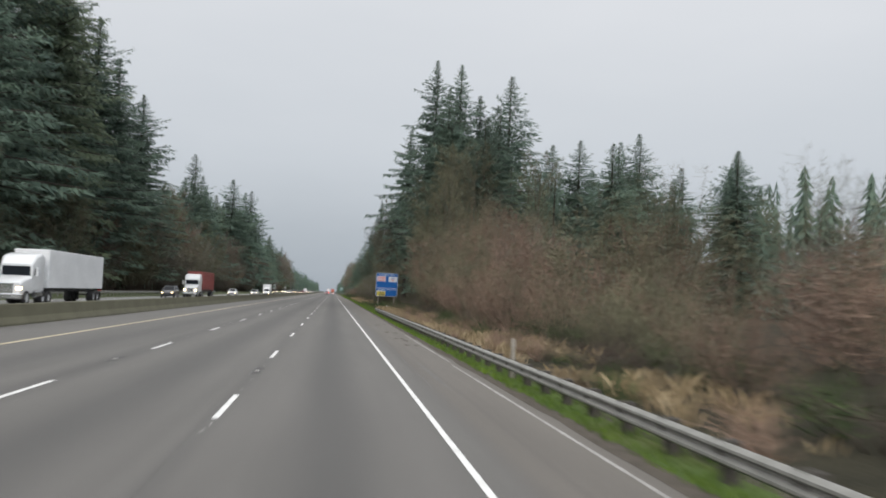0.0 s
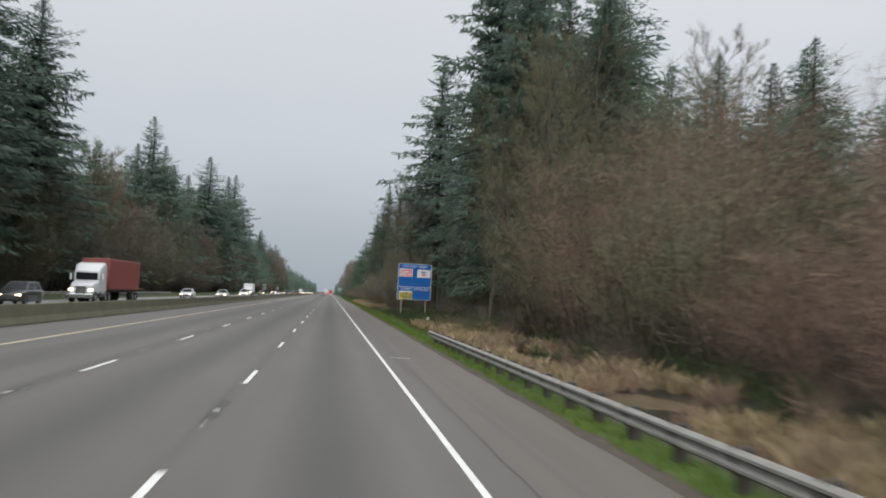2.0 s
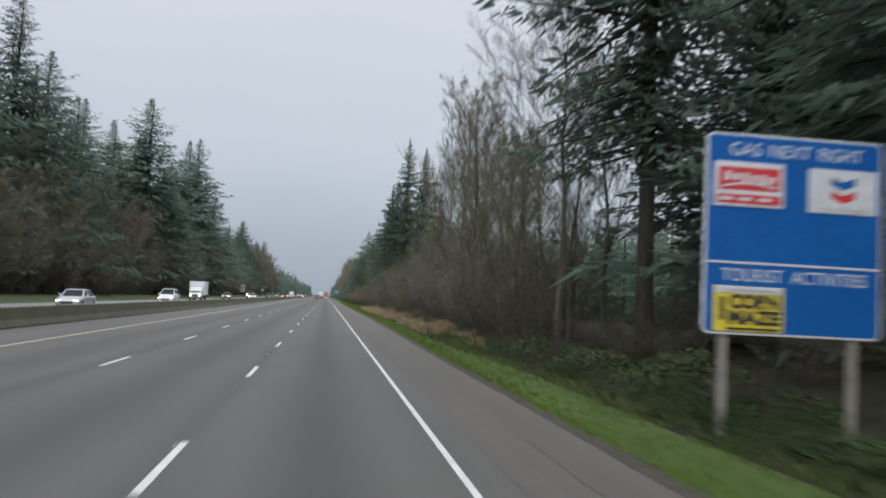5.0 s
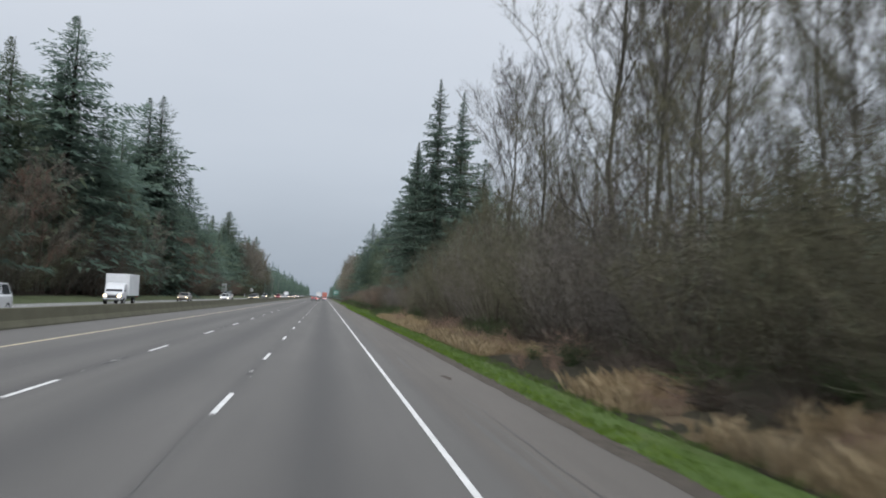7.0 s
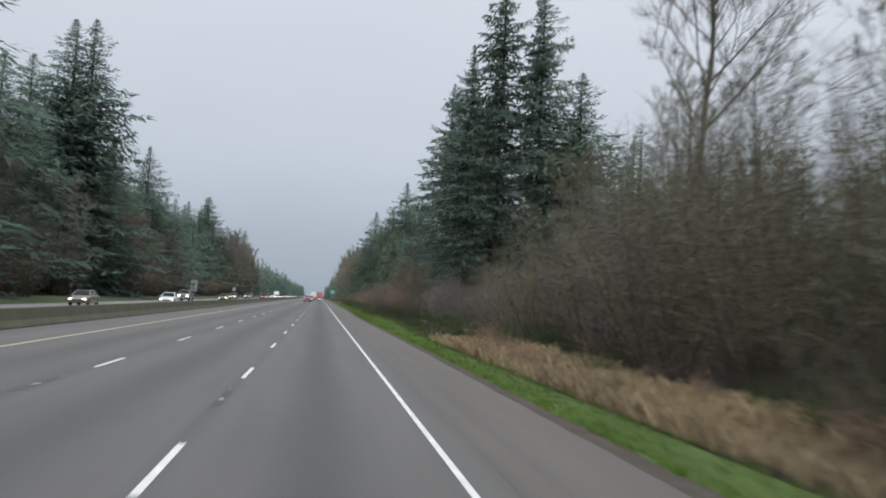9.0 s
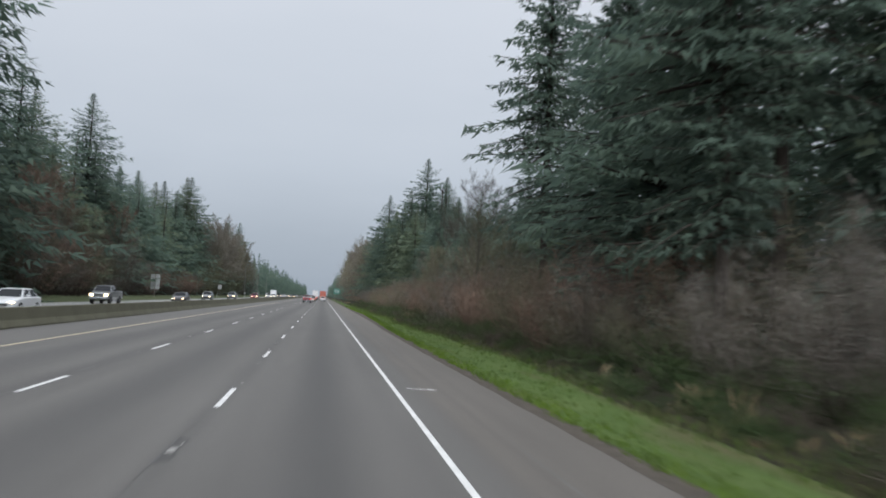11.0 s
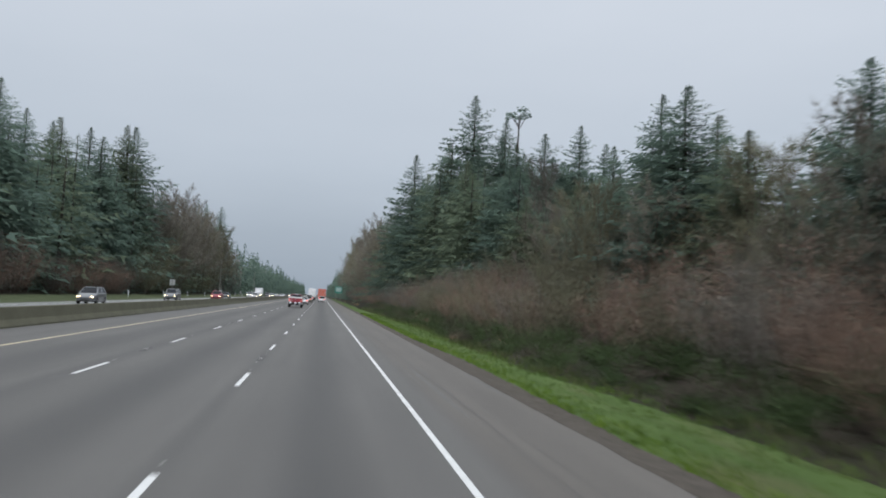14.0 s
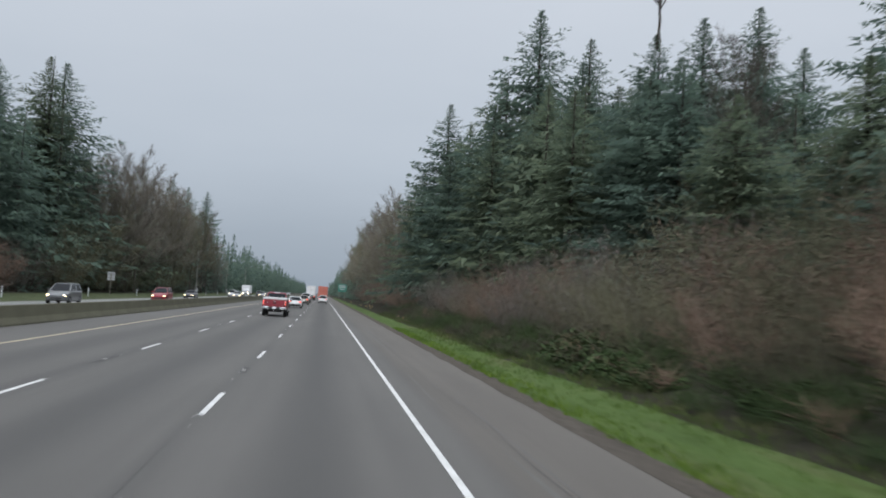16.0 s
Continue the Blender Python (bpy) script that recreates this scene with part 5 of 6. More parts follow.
def service_sign(x, y):
    """Blue roadside board on two posts; local x across, z up."""
    root = new("service_sign")
    root.location = (x, y, ground_z(x, y) - 0.1)
    w, h, zc = 4.1, 4.4, 4.66
    p = part("border", board(w, h, 0.16, 0.06), M_SIGN_WHITE, root, "white border of the board")
    p.location = (0, 0, zc)
    p = part("panel", board(w - 0.1, h - 0.1, 0.12, 0.07), M_SIGN_BLUE, root, "blue sign panel")
    p.location = (0, -0.003, zc)
    slab("divider", 0, -0.042, zc - 0.64, w - 0.12, 0.05, M_SIGN_WHITE, root)
    for word, wx, wz, wide in (("GAS", -1.17, 1.84, 0.7), ("NEXT", -0.15, 1.84, 0.95), ("RIGHT", 1.02, 1.84, 1.0), ("TOURIST", -0.95, -0.92, 1.38), ("ACTIVITIES", 0.82, -0.92, 1.72)):
        letters("heading_word", word, wx, -0.045, zc + wz, 0.4, M_SIGN_WHITE, root, wide)
    a = slab("logo_panel", -1.08, -0.05, zc + 1.08, 1.6, 0.98, M_SIGN_WHITE, root, 0.03, "white panel with plain red shapes")
    for dx, dz, sx, sz in ((0, 0.12, 1.4, 0.5), (0, -0.33, 1.45, 0.2)):
        slab("red_block", dx, -0.02, dz, sx, sz, M_SIGN_RED, a, 0.02)
    for k in range(6):
        slab("white_bar", -0.5 + 0.2 * k, -0.034, 0.17 - 0.012 * k, 0.13, 0.2 - 0.05 * (k % 2), M_SIGN_WHITE, a, 0.02)
    arc = [(-0.62 + 0.155 * k, -0.036, -0.09 + 0.09 * math.sin(k * 0.39)) for k in range(9)]
    part("white_sweep", (arc + [(p[0], p[1], p[2] + 0.05) for p in arc], [(k, k + 1, k + 10, k + 9) for k in range(8)]), M_SIGN_WHITE, a)
    for dx in (-0.52, -0.1, 0.35):
        slab("white_bar", dx, -0.034, -0.33, 0.3, 0.08, M_SIGN_WHITE, a, 0.02)
    a = slab("logo_panel", 1.1, -0.05, zc + 1.05, 1.6, 0.98, M_SIGN_WHITE, root, 0.03, "white panel with plain blue and red shapes")
    for dz, mat in ((0.18, M_SIGN_BLUE), (-0.12, M_SIGN_RED)):
        v = [(-0.28, -0.018, 0.12), (0, -0.018, 0.0), (0.28, -0.018, 0.12), (0.28, -0.018, -0.06), (0, -0.018, -0.18), (-0.28, -0.018, -0.06)]
        o = part("chevron", (v, [(0, 5, 4, 1), (1, 4, 3, 2)]), mat, a)
        o.location = (0, 0, dz + 0.03)
    for dx in (-0.45, 0.0, 0.45):
        slab("ink_bar", dx, -0.02, -0.4, 0.34, 0.05, M_SIGN_BACK, a, 0.02)
    a = slab("logo_panel", -1.02, -0.05, zc - 1.64, 1.58, 0.98, M_SIGN_YELLOW, root, 0.03, "yellow panel with black words")
    letters("panel_word", "CORN", 0.14, -0.02, 0.14, 0.4, M_INK, a, 1.15, 0.022)
    letters("panel_word", "MAZE", 0.12, -0.02, -0.2, 0.4, M_INK, a, 1.2, 0.022)
    slab("ink_bar", -0.6, -0.02, 0.0, 0.12, 0.5, M_INK, a, 0.02)
    slab("white_bar", 0.0, -0.02, 0.41, 1.5, 0.15, M_SIGN_WHITE, a, 0.02)
    slab("ink_bar", 0.05, -0.034, 0.41, 1.05, 0.05, M_SIGN_BACK, a, 0.02)
    slab("ink_bar", 0.1, -0.02, -0.43, 1.2, 0.05, M_INK, a, 0.02)
    for px in (-1.5, 1.5):
        o = new("post", box_mesh("post", 0.2, 0.16, 4.8, M_POST_PALE, 0.015))
        o.location, o.parent = (px, 0.14, 2.4), root
    root.rotation_euler = (0, 0, radians(-2))
    return tagged(root, "large blue roadside services sign on two timber posts", "road sign")


service_sign(8.2, 155.5)


def sign_back(x, y, w, z0, z1, panels, label):
    """A sign seen from behind: bare metal panels on a post."""
    root = new("road_sign")
    root.location = (x, y, ground_z(x, y) - 0.1)
    g = ground_z(x, y) - 0.1
    for k in range(panels):
        pw = w / panels
        slab("panel", -w / 2 + pw * (k + 0.5), 0, (z0 + z1) / 2 - g, pw - 0.03, z1 - z0, M_SIGN_BACK, root, 0.02)
    for k in range(2):
        slab("brace", 0, -0.03, (z0 + (z1 - z0) * (0.25 + 0.5 * k)) - g, w * 0.94, 0.07, M_STEEL, root, 0.035)
    o = new("post", box_mesh("post", 0.12, 0.12, z1 - g - 0.2, M_POST_PALE, 0.01))
    o.location, o.parent = (0, -0.11, (z1 - g - 0.2) / 2), root
    return tagged(root, label, "road sign", "signs facing the opposite traffic")


sign_back(-34.6, 470.2, 1.75, 1.75, 4.7, 2, "tall two-panel sign seen from its bare metal back")
sign_back(-34.5, 571.5, 1.15, 2.55, 3.85, 2, "small sign seen from its bare metal back")


def exit_sign(x, y):
    root = new("exit_sign")
    root.location = (x, y, ground_z(x, y) - 0.1)
    slab("panel", 0, 0, 5.2, 3.6, 3.3, M_SIGN_GREEN, root, 0.06, "green sign panel")
    for dz, sx in ((0.9, 2.6), (0.2, 2.9), (-0.6, 2.2)):
        slab("text_bar", 0, -0.04, 5.2 + dz, sx, 0.26, M_SIGN_BACK, root, 0.02)
    for px in (-1.2, 1.2):
        o = new("post", box_mesh("post", 0.2, 0.16, 5.4, M_POST_PALE, 0.015))
        o.location, o.parent = (px, 0.13, 2.7), root
    return tagged(root, "distant green motorway exit sign on two posts", "road sign")


exit_sign(6.2, 790)


def street_lamp(x, y, h, reach):
    root = new("street_lamp")
    root.location = (x, y, ground_z(x, y) - 0.1)
    part("pole", tube([(0, 0, 0), (0, 0, h * 0.5), (0, 0, h)], [0.14, 0.11, 0.08], 8), M_STEEL, root)
    part("arm", tube([(0, 0, h - 0.1), (reach * 0.5, 0, h + 0.25), (reach, 0, h + 0.3)], [0.05, 0.045, 0.04], 6), M_STEEL, root)
    o = new("lantern", box_mesh("lantern", 0.75, 0.3, 0.16, M_SIGN_BACK, 0.05))
    o.location, o.parent = (reach + 0.3, 0, h + 0.28), root
    o = new("control_box", box_mesh("control_box", 0.35, 0.3, 1.0, M_SIGN_BACK, 0.02))
    o.location, o.parent = (0.3, 0, 1.3), root
    return tagged(root, "tall grey steel street lamp with one arm", "street lamp", "street lamps")


for y in (664, 732, 800):
    street_lamp(-35.4, y, 11.6, 5.2)

# ---------------------------------------------------------------- vehicles
def loft(stations, close=True):
    """A rounded body: each station is (y, half width, bottom, top, corner radius)."""
    v, f = [], []
    for y, hw, z0, z1, r in stations:
        ring = []
        for cx, cz, a0 in ((hw - r, z1 - r, 0), (-(hw - r), z1 - r, 90), (-(hw - r * 0.6), z0 + r * 0.6, 180), (hw - r * 0.6, z0 + r * 0.6, 270)):
            q = r if a0 < 180 else r * 0.6
            for k in range(4):
                a = radians(a0 + 30 * k)
                ring.append((cx + q * math.cos(a), y, cz + q * math.sin(a)))
        v += ring
    n = 16
    for j in range(len(stations) - 1):
        for i in range(n):
            f.append((j * n + i, j * n + (i + 1) % n, (j + 1) * n + (i + 1) % n, (j + 1) * n + i))
    f += [tuple(range(n)), tuple(range((len(stations) - 1) * n, len(stations) * n))[::-1]]
    return v, f


def solid(name, geo, material, parent, label="", smooth=True):
    o = part(name, geo, material, parent, label)
    bm = bmesh.new()
    bm.from_mesh(o.data)
    bmesh.ops.recalc_face_normals(bm, faces=bm.faces)
    bm.to_mesh(o.data)
    bm.free()
    if smooth:
        o.data.polygons.foreach_set("use_smooth", [len(p.vertices) < 8 for p in o.data.polygons])
        o.data.set_sharp_from_angle(angle=radians(38))
    return o


def block(name, x, y, z, sx, sy, sz, material, parent, bevel=0.015, label=""):
    o = new(name, box_mesh(name, sx, sy, sz, material, bevel))
    o.location, o.parent = (x, y, z), parent
    if label:
        o["label"] = label
    return o


def wheel(x, y, r, w, parent, rim=M_CHROME):
    side = 1 if x > 0 else -1
    prof = [(r * 0.62, -w / 2), (r * 0.93, -w / 2), (r, -w * 0.36), (r, w * 0.36), (r * 0.93, w / 2), (r * 0.62, w / 2)]
    v, f, n = [], [], 20
    for k in range(n):
        a = 6.2832 * k / n
        v += [(t, q * math.cos(a), q * math.sin(a)) for q, t in prof]
    m = len(prof)
    for k in range(n):
        for i in range(m):
            f.append((k * m + i, k * m + (i + 1) % m, ((k + 1) % n) * m + (i + 1) % m, ((k + 1) % n) * m + i))
    t = solid("wheel", (v, f), M_TYRE, parent, "black rubber tyre")
    t.location = (x, y, r)
    v, f = [(side * w * 0.30, 0, 0)], []
    for k in range(20):
        a = 6.2832 * k / 20
        v += [(side * w * (0.30 if k % 4 < 2 else 0.16), r * 0.28 * math.cos(a), r * 0.28 * math.sin(a)), (side * w * 0.42, r * 0.64 * math.cos(a), r * 0.64 * math.sin(a))]
    for k in range(20):
        a, b = 1 + 2 * k, 1 + 2 * ((k + 1) % 20)
        f += [(0, a, b), (a, a + 1, b + 1, b)]
    part("rim", (v, f), rim, t)
    return t


def frustum(y0, y1, hw, z0, t0, t1, tw, z1):
    return [(-hw, y0, z0), (hw, y0, z0), (hw, y1, z0), (-hw, y1, z0), (-tw, t0, z1), (tw, t0, z1), (tw, t1, z1), (-tw, t1, z1)]


def pane(name, a, b, c, d, parent, out, inset=0.1, material=None):
    """A pane set a little proud of the quad a b c d, shrunk by inset."""
    p = [Vector(k) for k in (a, b, c, d)]
    m = sum(p, Vector()) / 4
    n = (p[1] - p[0]).cross(p[3] - p[0]).normalized()
    if n.dot(Vector(out)) < 0:
        n = -n
    q = [m + (k - m) * (1 - inset) + n * 0.006 for k in p]
    back = [k - n * 0.02 for k in q]
    return part(name, ([tuple(k) for k in q + back], [(0, 1, 2, 3), (0, 4, 5, 1), (1, 5, 6, 2), (2, 6, 7, 3), (3, 7, 4, 0)]), material or M_GLASS, parent)


def car(label, paint, L=4.7, W=1.82, H=1.46, hood=0.92, deck=1.0, cab=(-1.75, 1.1, -1.15, 0.35), lamps="tail", rad=0.33, category="car", group="cars ahead"):
    """A passenger car that heads along +y, its middle at the origin."""
    root = new("car")
    hw, b, e = W / 2, -L / 2, L / 2
    belt = max(hood, deck) + 0.0
    solid("body", loft([(b, hw * 0.80, 0.42, deck * 0.80, 0.10), (b + 0.08, hw * 0.93, 0.30, deck * 0.97, 0.13), (b + 0.55, hw, 0.24, deck, 0.14), (cab[0] + 0.3, hw, 0.22, belt, 0.13), (cab[1] - 0.3, hw, 0.22, belt * 0.99, 0.13), (e - 0.75, hw * 0.98, 0.24, hood * 0.95, 0.15), (e - 0.18, hw * 0.90, 0.28, hood * 0.80, 0.14), (e, hw * 0.74, 0.36, hood * 0.66, 0.10)]), paint, root)
    q = frustum(cab[0], cab[1], hw * 0.93, belt - 0.06, cab[2], cab[3], hw * 0.72, H)
    solid("cabin", (q, [(0, 1, 5, 4), (1, 2, 6, 5), (2, 3, 7, 6), (3, 0, 4, 7), (4, 5, 6, 7)]), paint, root, smooth=False)
    roof = loft([(cab[2] + 0.02, hw * 0.70, H - 0.05, H + 0.012, 0.03), ((cab[2] + cab[3]) / 2, hw * 0.74, H - 0.05, H + 0.05, 0.045), (cab[3] - 0.02, hw * 0.70, H - 0.05, H + 0.012, 0.03)])
    solid("roof", roof, paint, root)
    pane("rear_window", q[0], q[1], q[5], q[4], root, (0, -1, 0.3), 0.12)
    pane("windscreen", q[2], q[3], q[7], q[6], root, (0, 1, 0.3), 0.1)
    for sd, (i, j, k, l) in ((1, (1, 2, 6, 5)), (-1, (0, 3, 7, 4))):
        lo0, lo1, hi1, hi0 = (Vector(q[m]) for m in (i, j, k, l))
        pane("side_window", lo0.lerp(lo1, 0.02), lo0.lerp(lo1, 0.5), hi0.lerp(hi1, 0.5), hi0, root, (sd, 0, 0), 0.16)
        pane("side_window", lo0.lerp(lo1, 0.5), lo0.lerp(lo1, 0.98), hi1, hi0.lerp(hi1, 0.5), root, (sd, 0, 0), 0.16)
        block("mirror", sd * (hw + 0.09), cab[1] - 0.45, belt + 0.06, 0.18, 0.12, 0.13, paint, root, 0.03)
        for yy in (b + 0.95, e - 0.92):
            wheel(sd * (hw - 0.1), yy, rad, 0.22, root)
        block("tail_lamp", sd * hw * 0.72, b + 0.045, deck * 0.83, 0.36, 0.12, 0.15, M_TAIL if lamps == "tail" else M_TAIL_OFF, root, 0.03)
        block("headlamp", sd * hw * 0.66, e - 0.10, hood * 0.66, 0.32, 0.12, 0.13, M_HEAD if lamps == "head" else M_CHROME, root, 0.03)
    block("rear_bumper", 0, b + 0.03, 0.42, W * 0.84, 0.16, 0.22, M_BLACK, root, 0.04)
    block("number_plate", 0, b - 0.01 if lamps == "tail" else b, deck * 0.66, 0.32, 0.1, 0.16, M_PLATE, root, 0.008)
    block("grille", 0, e - 0.03, 0.48, W * 0.5, 0.1, 0.16, M_BLACK, root, 0.02)
    return tagged(root, label, category, group)


M_LID = plain("dull white bed cover", (0.42, 0.42, 0.43), 0.5)


def pickup(label, paint, lid=None, lamps="tail", group="cars ahead"):
    """A crew-cab pickup truck that heads along +y."""
    root = new("pickup_truck")
    hw = 0.99
    solid("cab_body", loft([(-0.55, hw, 0.52, 1.38, 0.07), (0.0, hw, 0.50, 1.40, 0.07), (1.55, hw, 0.50, 1.36, 0.08), (1.75, hw * 0.99, 0.5, 1.28, 0.1), (2.75, hw * 0.95, 0.55, 1.20, 0.12), (2.95, hw * 0.88, 0.62, 1.12, 0.1)]), paint, root)
    solid("cargo_bed", loft([(-2.90, hw * 0.965, 0.62, 1.38, 0.05), (-2.80, hw, 0.60, 1.40, 0.05), (-0.60, hw, 0.60, 1.40, 0.05)]), paint, root)
    q = frustum(-0.5, 1.75, hw * 0.93, 1.34, -0.28, 0.95, hw * 0.74, 1.93)
    solid("cabin", (q, [(0, 1, 5, 4), (1, 2, 6, 5), (2, 3, 7, 6), (3, 0, 4, 7), (4, 5, 6, 7)]), paint, root, smooth=False)
    solid("roof", loft([(-0.30, hw * 0.73, 1.86, 1.94, 0.035), (0.3, hw * 0.76, 1.86, 1.985, 0.05), (0.97, hw * 0.72, 1.86, 1.94, 0.035)]), paint, root)
    pane("rear_window", q[0], q[1], q[5], q[4], root, (0, -1, 0.3), 0.10)
    pane("windscreen", q[2], q[3], q[7], q[6], root, (0, 1, 0.3), 0.08)
    block("brake_lamp", 0, -0.30, 1.955, 0.42, 0.08, 0.06, M_PLATE, root, 0.015, "high third brake lamp")
    if lid:
        solid("bed_cover", loft([(-2.93, hw * 0.95, 1.40, 1.50, 0.045), (-2.7, hw * 0.99, 1.40, 1.535, 0.05), (-1.2, hw * 0.99, 1.40, 1.56, 0.05), (-0.56, hw * 0.96, 1.40, 1.54, 0.05)]), lid, root, "white moulded bed cover")
    gate = block("tailgate", 0, -2.91, 1.09, 1.56, 0.05, 0.52, paint, root, 0.02, "ribbed tailgate")
    for dz in (-0.09, 0.05):
        block("rib", 0, -0.028, dz, 1.5, 0.02, 0.025, paint, gate, 0.008)
    block("handle", 0, -0.03, 0.13, 0.24, 0.04, 0.085, M_CHROME, gate, 0.012, "chrome tailgate handle")
    block("badge", 0, -0.03, 0.0, 0.22, 0.03, 0.09, M_BLACK, gate, 0.014, "plain dark oval badge")
    for x in (-0.55, 0.62):
        block("badge", x, -0.03, 0.02 if x < 0 else -0.2, 0.18, 0.02, 0.03, M_CHROME, gate, 0.006)
    bump_ = block("rear_bumper", 0, -3.02, 0.68, 1.0, 0.2, 0.22, M_BLACK, root, 0.03, "dark stepped bumper centre")
    for sd in (-1, 1):
        block("chrome_end", sd * 0.70, 0.0, 0.0, 0.56, 0.22, 0.24, M_CHROME, bump_, 0.04, "chrome bumper end")
        tl = block("tail_lamp", sd * 0.885, -2.90, 1.12, 0.17, 0.10, 0.42, M_CHROME, root, 0.03)
        for dz in (0.09, -0.10):
            block("bulb", 0.0, -0.035, dz, 0.12, 0.05, 0.13, M_TAIL if lamps == "tail" else M_TAIL_OFF, tl, 0.02, "lit amber red bulb")
        lo0, lo1, hi1, hi0 = (Vector(q[m]) for m in ((1, 2, 6, 5) if sd > 0 else (0, 3, 7, 4)))
        pane("side_window", lo0.lerp(lo1, 0.03), lo0.lerp(lo1, 0.46), hi0.lerp(hi1, 0.5), hi0.lerp(hi1, 0.03), root, (sd, 0, 0), 0.14)
        pane("side_window", lo0.lerp(lo1, 0.47), lo0.lerp(lo1, 0.97), hi1, hi0.lerp(hi1, 0.52), root, (sd, 0, 0), 0.14)
        m = block("mirror", sd * (hw + 0.18), 1.15, 1.46, 0.24, 0.12, 0.26, M_BLACK, root, 0.04, "black towing mirror")
        block("mirror_glass", 0, -0.062, 0, 0.19, 0.006, 0.2, M_CHROME, m, 0.002)
        block("lower_trim", sd * (hw + 0.004), 0.5, 0.60, 0.02, 1.9, 0.26, M_SILVER, root, 0.008, "silver lower door trim")
        block("lower_trim", sd * (hw + 0.004), -2.72, 0.70, 0.02, 0.3, 0.22, M_SILVER, root, 0.008, "silver lower bed trim")
        rb = part("running_board", tube([(sd * 1.02, -0.35, 0.42), (sd * 1.08, -0.1, 0.40), (sd * 1.08, 1.3, 0.40), (sd * 1.02, 1.5, 0.42)], [0.05, 0.055, 0.055, 0.05], 8), M_CHROME, root, "chrome running board")
        block("tread", sd * 1.08, 0.6, 0.456, 0.1, 1.1, 0.012, M_BLACK, rb, 0.003)
        for yy in (0.05, 0.95):
            block("door_handle", sd * (hw + 0.02), yy, 1.16, 0.04, 0.2, 0.06, M_CHROME, root, 0.015)
        for yy in (-1.75, 1.93):
            wheel(sd * (hw - 0.12), yy, 0.40, 0.27, root, M_CHROME)
            # a black plate in each wheel opening stands in for its inner shade
            v = [(sd * (hw + 0.006), yy + 0.5 * math.cos(radians(a)), 0.42 + 0.48 * math.sin(radians(a))) for a in range(-8, 189, 14)]
            part("wheel_well_shade", (v + [(sd * (hw - 0.05), p[1], p[2]) for p in v], [tuple(range(len(v)))] + [(i, i + 1, len(v) + i + 1, len(v) + i) for i in range(len(v) - 1)]), M_BLACK, root)
        block("headlamp", sd * 0.72, 2.90, 0.95, 0.34, 0.14, 0.26, M_HEAD if lamps == "head" else M_CHROME, root, 0.03)
    block("grille", 0, 2.94, 0.92, 1.05, 0.1, 0.4, M_CHROME, root, 0.03)
    block("front_bumper", 0, 2.98, 0.6, 1.85, 0.2, 0.25, M_CHROME, root, 0.05)
    block("number_plate", 0, -3.135, 0.72, 0.31, 0.03, 0.155, M_PLATE, root, 0.006, "pale number plate with plain bars")
    block("chassis", 0, 0.0, 0.48, 1.2, 5.2, 0.2, M_BLACK, root, 0.03)
    part("tow_ball", tube([(0, -3.1, 0.5), (0, -3.28, 0.5), (0, -3.28, 0.58)], [0.03, 0.03, 0.035], 8), M_CHROME, root)
    part("exhaust", tube([(0.62, -2.2, 0.45), (0.68, -2.85, 0.44)], [0.04, 0.04], 8), M_STEEL, root)
    return tagged(root, label, "pickup truck", group)


def cargo_box(parent, y0, y1, z0, z1, material, ribs, label):
    o = block("cargo_box", 0, (y0 + y1) / 2, (z0 + z1) / 2, 2.55, y1 - y0, z1 - z0, material, parent, 0.04, label)
    n = ribs
    for k in range(n):
        for sd in (-1, 1):
            block("rib", sd * 1.285, (y0 - y1) / 2 + (y1 - y0) * (k + 0.5) / n, 0, 0.05, (y1 - y0) / n * 0.45, z1 - z0 - 0.3, material, o, 0.012)
    for sd in (-1, 1):
        block("door", sd * 0.63, (y0 - y1) / 2 - 0.02, 0, 1.2, 0.05, z1 - z0 - 0.18, material, o, 0.012)
        for dx in (0.25, 0.9):
            block("lock_bar", sd * dx, (y0 - y1) / 2 - 0.055, 0, 0.04, 0.04, z1 - z0 - 0.25, M_STEEL, o, 0.008)
    return o


